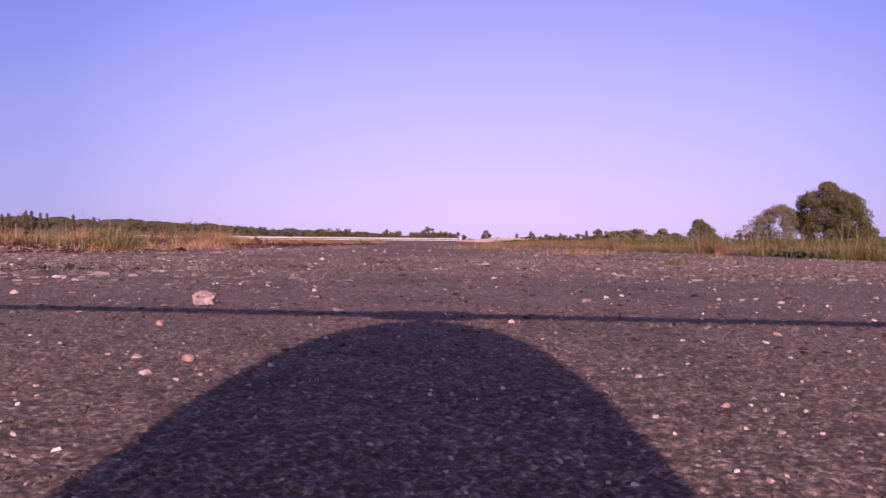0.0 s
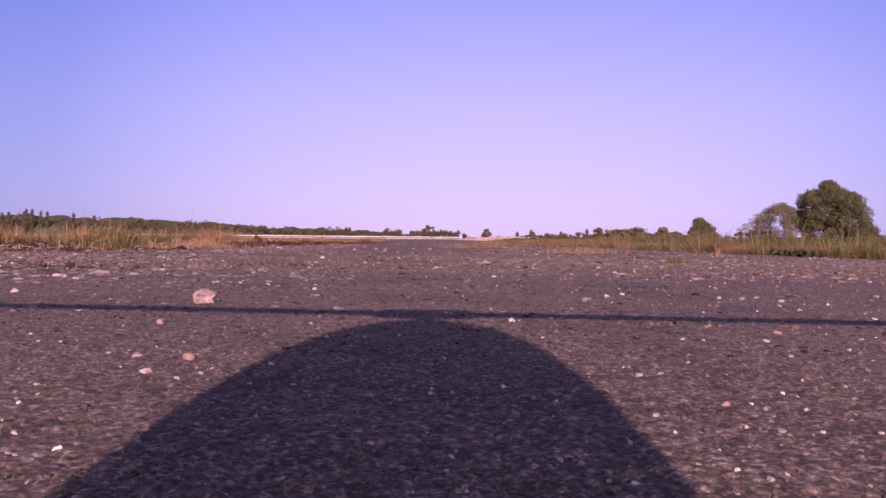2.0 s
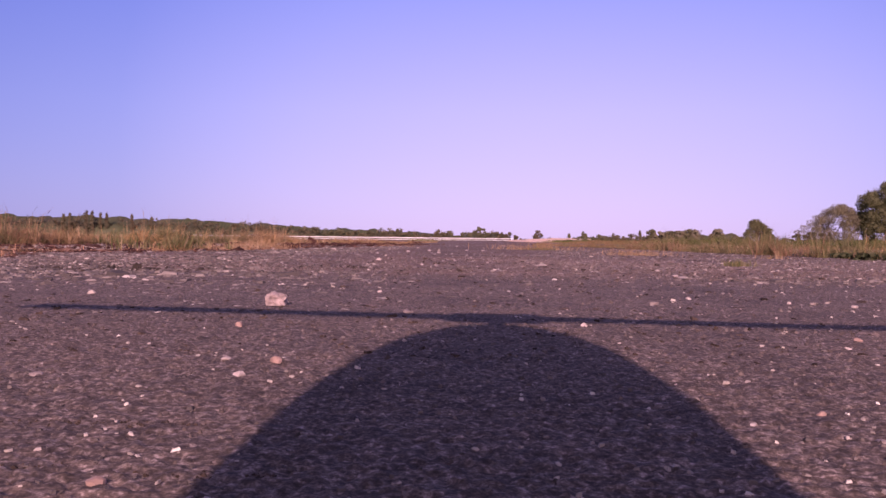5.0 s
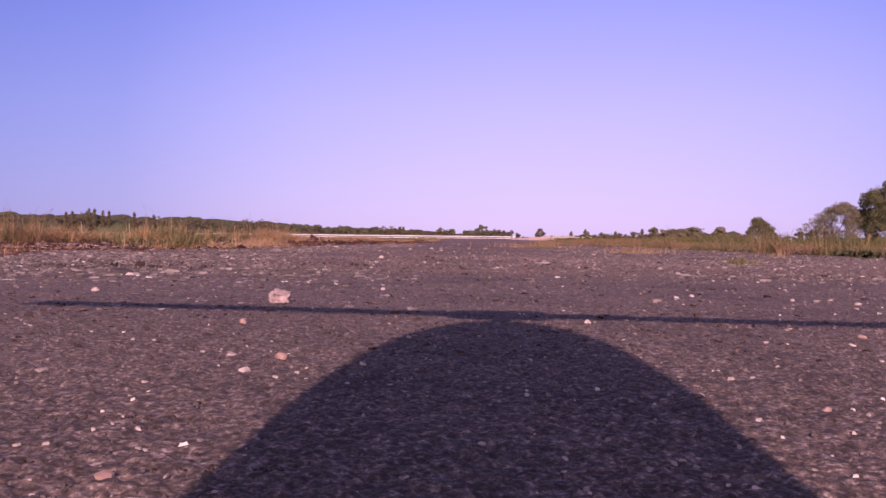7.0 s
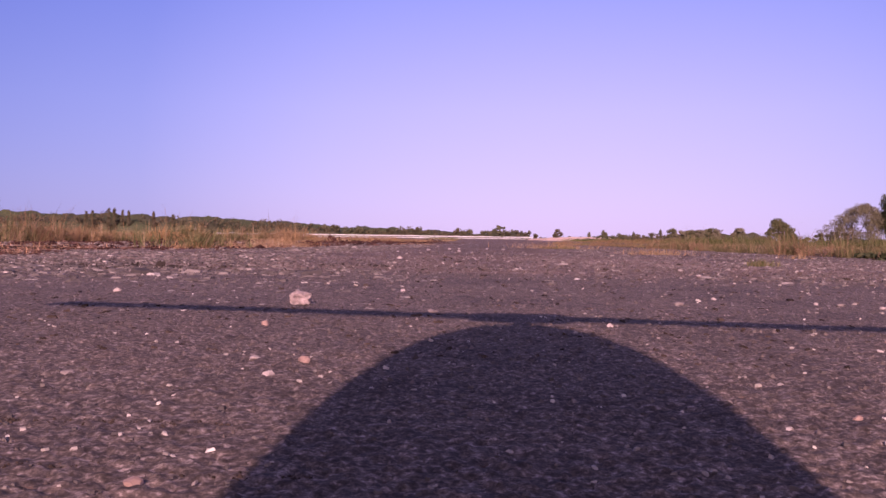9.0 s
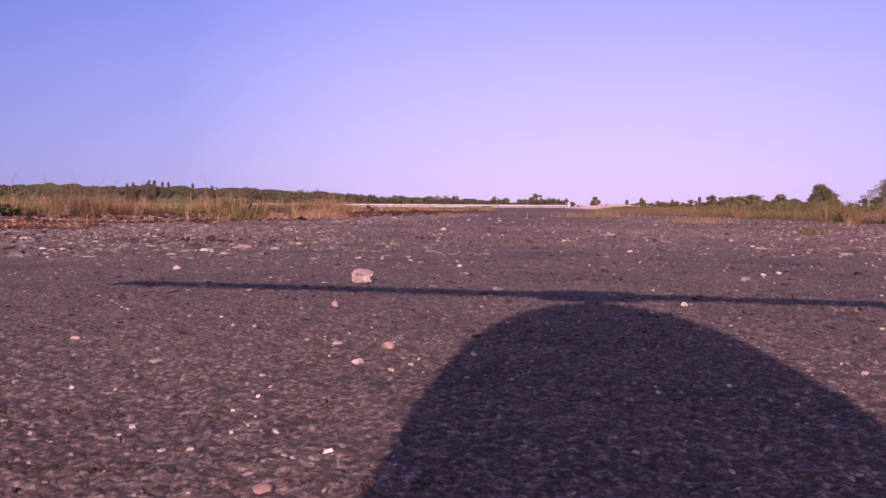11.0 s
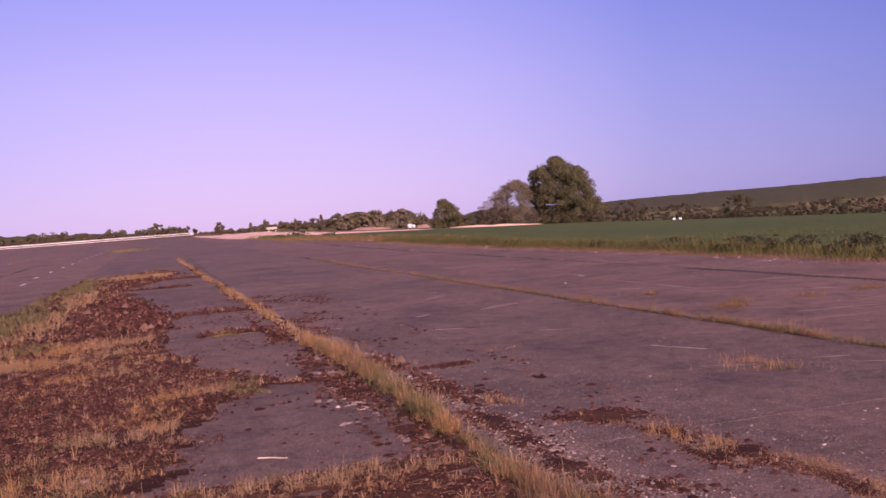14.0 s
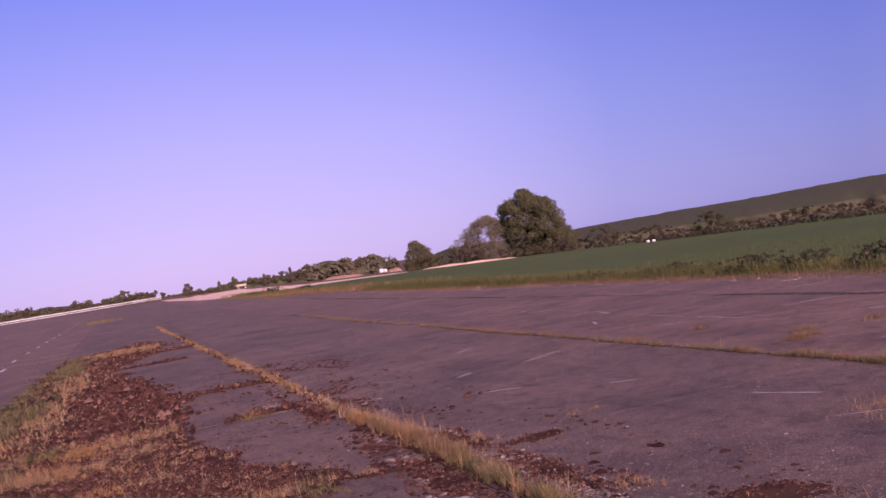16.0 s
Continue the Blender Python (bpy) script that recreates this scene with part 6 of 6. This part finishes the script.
for k, (az, dist, high, wide) in enumerate(HEDGE):
    hx, hy = -5.5 + dist * math.sin(math.radians(az)), 1.3 + dist * math.cos(math.radians(az))
    tree("hedge_bush", "dark leafy hedge bush at the field boundary" if k % 3 == 1 else "brown leafless scrub at the field boundary", hx, hy, lz(hx, hy) - 0.1, high * (0.64 if k < 8 or k == 12 else 0.5), wide * 1.3, M_HEDGE if k % 3 == 1 else M_SCRUB, 100 + k, 14, 50, 95, 0.12, 0.0, 0.3, 0.08, category="bush")
for k, (az, dist, high, wide, kind) in enumerate([(9.6, 226, 4.3, 3.4, 0), (10.1, 225, 4.0, 4.6, 1), (10.7, 226, 4.4, 4.4, 0), (11.25, 224, 4.3, 4.0, 1), (11.75, 225, 5.5, 4.0, 0), (12.15, 224, 4.6, 3.0, 1), (13.45, 205, 4.6, 4.0, 1), (2.7, 281, 3.6, 3.6, 0), (14.6, 203, 3.0, 4.2, 0), (-0.9, 280, 4.4, 6, 0)]):
    hx, hy = dist * math.sin(math.radians(az)), dist * math.cos(math.radians(az))
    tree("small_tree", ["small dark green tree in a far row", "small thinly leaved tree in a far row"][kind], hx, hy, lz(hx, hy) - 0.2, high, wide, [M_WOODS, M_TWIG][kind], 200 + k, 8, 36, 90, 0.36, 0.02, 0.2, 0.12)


for k, (az, high) in enumerate([(-25.75, 8.0), (-25.4, 8.2), (-24.5, 9.2), (-24.2, 9.2), (-23.75, 8.6), (-23.4, 8.5), (-22.0, 8.3), (-20.9, 7.6), (4.6, 4.3), (5.45, 5.0), (5.62, 4.4), (7.3, 4.6), (8.9, 5.4)]):
    hx, hy = 299 * math.sin(math.radians(az)), 299 * math.cos(math.radians(az))
    root = tagged(empty("conifer_tree", hx, hy, -1.0), "narrow dark conifer rising above a far wood", "tree", "conifers above the wood")
    bm = bmesh.new()
    tube(bm, (0, 0, 0), (0, 0, high * 0.95), 0.16, 0.03, 7)
    part("trunk", bm, M_BARK, root)
    v, f = leaf_cards([(0, 0, high * (0.3 + 0.68 * q / 13)) for q in range(14)], [(1.15 - 0.05 * q, 1.15 - 0.05 * q, 0.55) for q in range(14)], 50, 0.36, np.random.default_rng(300 + k), 0.1)
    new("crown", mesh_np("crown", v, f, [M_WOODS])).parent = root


# ---------------------------------------------------------------- brambles and weeds on the verge
def bramble(x, y, high, wide, seed, name="bramble_clump", label="dark leafy bramble and dock clump on the verge", group="brambles on the verge", leaf=0.085):
    rr, r = np.random.default_rng(seed), random.Random(seed)
    z = lz(x, y)
    root = tagged(empty(name, x, y, z - 0.02), label, "weed", group)
    bm = bmesh.new()
    for _ in range(9):
        a, q = r.uniform(0, 6.28), r.uniform(0.3, 1)
        tube(bm, (0.1 * math.cos(a), 0.1 * math.sin(a), 0), (wide / 2 * q * math.cos(a), wide / 2 * q * math.sin(a), high * r.uniform(0.6, 1)), 0.006, 0.003, 5)
    tagged(part("stems", bm, M_BARK, root), kind="stuff")
    cs = [(r.gauss(0, wide * 0.24), r.gauss(0, wide * 0.24), high * r.uniform(0.2, 0.85)) for _ in range(30)]
    v, f = leaf_cards(cs, [(wide * 0.12, wide * 0.12, high * 0.16)] * 30, 26, leaf, rr, 0.2)
    ob = new("leaves", mesh_np("leaves", v, f, [M_BRAMBLE]))
    ob.parent = root


r_b = random.Random(77)
WEEDS = [(1.7, 4.2), (1.78, 4.7), (-2.88, 3.0), (-2.8, 4.2), (-8.2, 13.2), (-8.1, 18.2), (-7.9, 22.0)]
for wx, wy in WEEDS:
    bramble(wx, wy, (0.05 if wx > 0 else r_b.uniform(0.05, 0.1)) if wy < 5 else r_b.uniform(0.1, 0.18), r_b.uniform(0.22, 0.36) if wy < 5 else r_b.uniform(0.4, 0.75), r_b.randint(1, 99999), "weed_clump", "low leafy green weed growing on the mossy strip", "weeds on the mossy strip", 0.022 if wy < 5 else 0.035)
for bx, by, bh, bw in [(10.9, 28.0, 0.42, 1.3), (12.0, 28.4, 0.5, 1.4), (11.2, 25.6, 0.46, 1.5), (10.5, 23.0, 0.42, 1.3), (13.3, 26.0, 0.5, 1.5), (10.9, 21.4, 0.56, 1.4), (12.2, 22.4, 0.62, 1.5), (10.6, 18.8, 0.42, 1.2), (13.6, 21.4, 0.6, 1.4),
                       (12.3, 25.0, 0.44, 1.2), (11.7, 19.8, 0.5, 1.3), (10.6, 31.0, 0.36, 1.3), (11.4, 33.6, 0.36, 1.2), (12.6, 19.0, 0.5, 1.2), (10.7, 17.2, 0.4, 1.2), (11.9, 16.4, 0.46, 1.3), (10.6, 15.4, 0.4, 1.1), (11.6, 13.6, 0.42, 1.2), (11.0, 11.6, 0.4, 1.1), (11.6, 9.6, 0.4, 1.1)]:
    bramble(bx, by, bh * 0.72, bw * 0.8, r_b.randint(1, 99999), leaf=0.06)


# ---------------------------------------------------------------- sandy bank, bales, markers, shed
def build_bank():
    """The low sandy bank that thins out into a pale track along the field."""
    rows = [(3.2, 212, 12, 0.3), (5.0, 160, 24, 0.5), (7.5, 140, 22, 0.78), (10.0, 135, 19, 0.82), (13.5, 131, 15, 0.7), (17.0, 131, 9, 0.46), (20.5, 133, 5, 0.26), (26.0, 132.5, 3.4, 0.2), (31.0, 130, 2.6, 0.18), (35.0, 133, 2.0, 0.1)]
    n, m = 90, 13
    along = np.linspace(0, len(rows) - 1, n + 1)
    x, y, deep, tall = (np.interp(along, np.arange(len(rows)), [row[k] for row in rows]) for k in range(4))
    s = np.linspace(-1, 1, m)
    gx, gy = x[:, None] + 0 * s, y[:, None] + deep[:, None] * s
    lift = tall[:, None] * (1 - s ** 4) * (0.7 + 0.6 * fbm(gx * 0.6, gy * 0.25, 7)) * (0.75 + 0.25 * s)
    p = np.stack([gx, gy, gz(gx, gy) + np.maximum(lift, 0) - 0.04], -1).reshape(-1, 3)
    i = np.arange(n * m).reshape(-1, m)[:, :-1].ravel()
    tagged(new("spoil_bank", mesh_np("spoil_bank", p, np.stack([i, i + m, i + m + 1, i + 1], 1), [M_SAND], True)), "low bank of pale sandy spoil beside the runway end", "earth bank", kind="structure")
    for name, label, cx, cy, half, deep, high, mat in (("earth_mound", "heap of pinkish bare earth behind the field track", 37.6, 186.0, 4.2, 2.2, 0.62, M_EARTH), ("earth_mound", "small heap of brown earth beside wrapped bales", 46.6, 179.0, 1.5, 1.2, 0.75, M_EARTH),
                                                       ("spoil_ridge", "thin pale ridge of dry earth below the trees", 46.2, 136.4, 7.4, 1.1, 0.3, M_SAND)):
        u, w = np.meshgrid(np.linspace(-1, 1, 31), np.linspace(-1, 1, 9))
        gx, gy = cx + u * half, cy + w * deep - (0.38 * u * half if name == "spoil_ridge" else 0)
        q = np.clip(1 - u ** 4, 0, 1) * (1 - w * w)
        z = gz(gx, gy) - 0.05 + high * q * (0.55 + 0.9 * fbm(gx * 0.9, gy * 0.9, 13))
        i = np.arange(8 * 31).reshape(-1, 31)[:, :-1].ravel()
        tagged(new(name, mesh_np(name, np.stack([gx, gy, z], -1).reshape(-1, 3), np.stack([i, i + 1, i + 32, i + 31], 1), [mat], True)), label, "earth bank", kind="structure" if name == "spoil_ridge" else "")


def build_bales():
    for x, y, size, turn in ((44.3, 180.5, 0.9, 20), (45.3, 181.2, 0.75, 70)):
        root = tagged(empty("wrapped_bale", x, y, lz(x, y), turn), "round bale wrapped in white plastic film", "bale", "bales at the field corner")
        bm = bmesh.new()
        tube(bm, (-size / 2, 0, size / 2), (size / 2, 0, size / 2), size / 2, size / 2, 18)
        bmesh.ops.bevel(bm, geom=[e for e in bm.edges if len(e.link_faces) == 2 and e.calc_face_angle() > 1.0], offset=0.09, segments=2, affect="EDGES")
        wrap = part("wrapping", bm, M_WRAP, root, smooth=True)
        bm = bmesh.new()
        tube(bm, (size / 2 - 0.02, 0, size / 2), (size / 2 + 0.015, 0, size / 2), size * 0.3, size * 0.26, 14)
        part("wrapping_seam", bm, M_DARK, wrap)
    for az, d in ((31.9, 113.0), (32.25, 113.5)):
        x, y = -5.5 + d * math.sin(math.radians(az)), 1.3 + d * math.cos(math.radians(az))
        bm = bmesh.new()
        box(bm, -0.24, 0.24, -0.2, 0.2, 0, 0.32, 0.1)
        ob = new("white_sack", mesh_bm("white_sack", bm, M_WRAP, True))
        ob.matrix_basis = pose(x, y, lz(x, y) - 0.01, 0, 0, 15)
        tagged(ob, "white plastic sack lying at the hedge foot", "sack", "sacks at the hedge")


for wx, wy, wh, ww in ((10.4, 104.0, 0.75, 1.8), (8.6, 107.0, 0.5, 1.6), (13.4, 101.0, 0.5, 1.5)):
    bramble(wx, wy, wh, ww, r_b.randint(1, 99999), "dry_weed_clump", "reddish brown dry weed clump beside the far runway", "dry weeds by the bank", 0.09)


def build_markers():
    for x, y in ((-76.0, 214.0),):
        root = tagged(empty("marker_post", x, y, lz(x, y)), "pale runway marker board on a post", "marker post")
        bm = bmesh.new()
        box(bm, -0.07, 0.07, -0.07, 0.07, -0.2, 1.5, 0.02)
        part("post", bm, M_STICK, root)
        bm = bmesh.new()
        box(bm, -0.24, 0.24, -0.12, -0.08, 1.3, 1.6, 0.02)
        part("board", bm, M_REMNANT, root)


def build_trailer():
    x, y = 23.4, 239.0
    g = lz(x, y)
    root = tagged(empty("farm_trailer", x, y, g, 8), "long low white farm trailer parked far away", "trailer")
    bm = bmesh.new()
    box(bm, -1.3, 1.3, -0.8, 0.8, 0.85, 1.4, 0.08)
    part("body", bm, M_STICK, root)
    for wx in (-0.9, 0.9):
        for wy in (-0.75, 0.75):
            bm = bmesh.new()
            tube(bm, (wx, wy - 0.1, 0.45), (wx, wy + 0.1, 0.45), 0.45, 0.45, 14)
            wheel = part("wheel", bm, M_DARK, root)
            bm = bmesh.new()
            tube(bm, (wx, wy - 0.12, 0.45), (wx, wy + 0.12, 0.45), 0.18, 0.18, 10)
            part("hub", bm, M_WRAP, wheel)


build_trailer()
build_bank()
build_bales()
build_markers()


# ---------------------------------------------------------------- model helicopter standing behind the camera
def build_helicopter():
    root = tagged(empty("model_helicopter", -0.012, -0.07, 0.0), "small model helicopter with white canopy standing on its skids", "model helicopter")
    bm = bmesh.new()
    bmesh.ops.create_uvsphere(bm, u_segments=28, v_segments=18, radius=1.0)
    for v in bm.verts:
        wide = 1 + 0.22 * max(0.0, v.co.z)
        v.co = Vector((v.co.x * 0.064 * wide, v.co.y * 0.125 - 0.085, v.co.z * 0.135 + 0.155))
    part("canopy", bm, M_BODY, root, smooth=True)
    bm = bmesh.new()
    tube(bm, (0, 0, 0.2), (0, 0, 0.292), 0.006, 0.006, 10)
    part("mast", bm, M_ALU, root)
    bm = bmesh.new()
    box(bm, -0.035, 0.035, -0.014, 0.014, 0.272, 0.296, 0.004)
    head = part("rotor_head", bm, M_ALU, root)
    for side in (1, -1):
        bm = bmesh.new()
        box(bm, 0.03, 0.35, -0.017, 0.017, 0.2825, 0.2865, 0.0012)
        ob = part("rotor_blade", bm, M_CARBON, head)
        ob.matrix_basis = pose(0, 0, 0, 0, 0, -6 + (180 if side < 0 else 0))
    bm = bmesh.new()
    tube(bm, (0, -0.15, 0.17), (0, -0.62, 0.19), 0.011, 0.008, 12)
    part("tail_boom", bm, M_CARBON, root)
    bm = bmesh.new()
    box(bm, -0.002, 0.002, -0.65, -0.58, 0.12, 0.27, 0.001)
    fin = part("tail_fin", bm, M_CARBON, root)
    bm = bmesh.new()
    box(bm, 0.012, 0.015, -0.69, -0.55, 0.182, 0.198, 0.001)
    part("tail_rotor", bm, M_BODY, fin)
    for side in (-1, 1):
        bm = bmesh.new()
        tube(bm, (0.066 * side, -0.22, 0.005), (0.066 * side, -0.01, 0.005), 0.005, 0.005, 8)
        tube(bm, (0.066 * side, -0.01, 0.005), (0.066 * side, 0.015, 0.016), 0.005, 0.004, 8)
        part("skid", bm, M_ALU, root)
        for yy in (-0.16, -0.05):
            bm = bmesh.new()
            tube(bm, (0.066 * side, yy, 0.005), (0.025 * side, yy - 0.01, 0.06), 0.004, 0.004, 8)
            part("strut", bm, M_DARK, root)


build_helicopter()
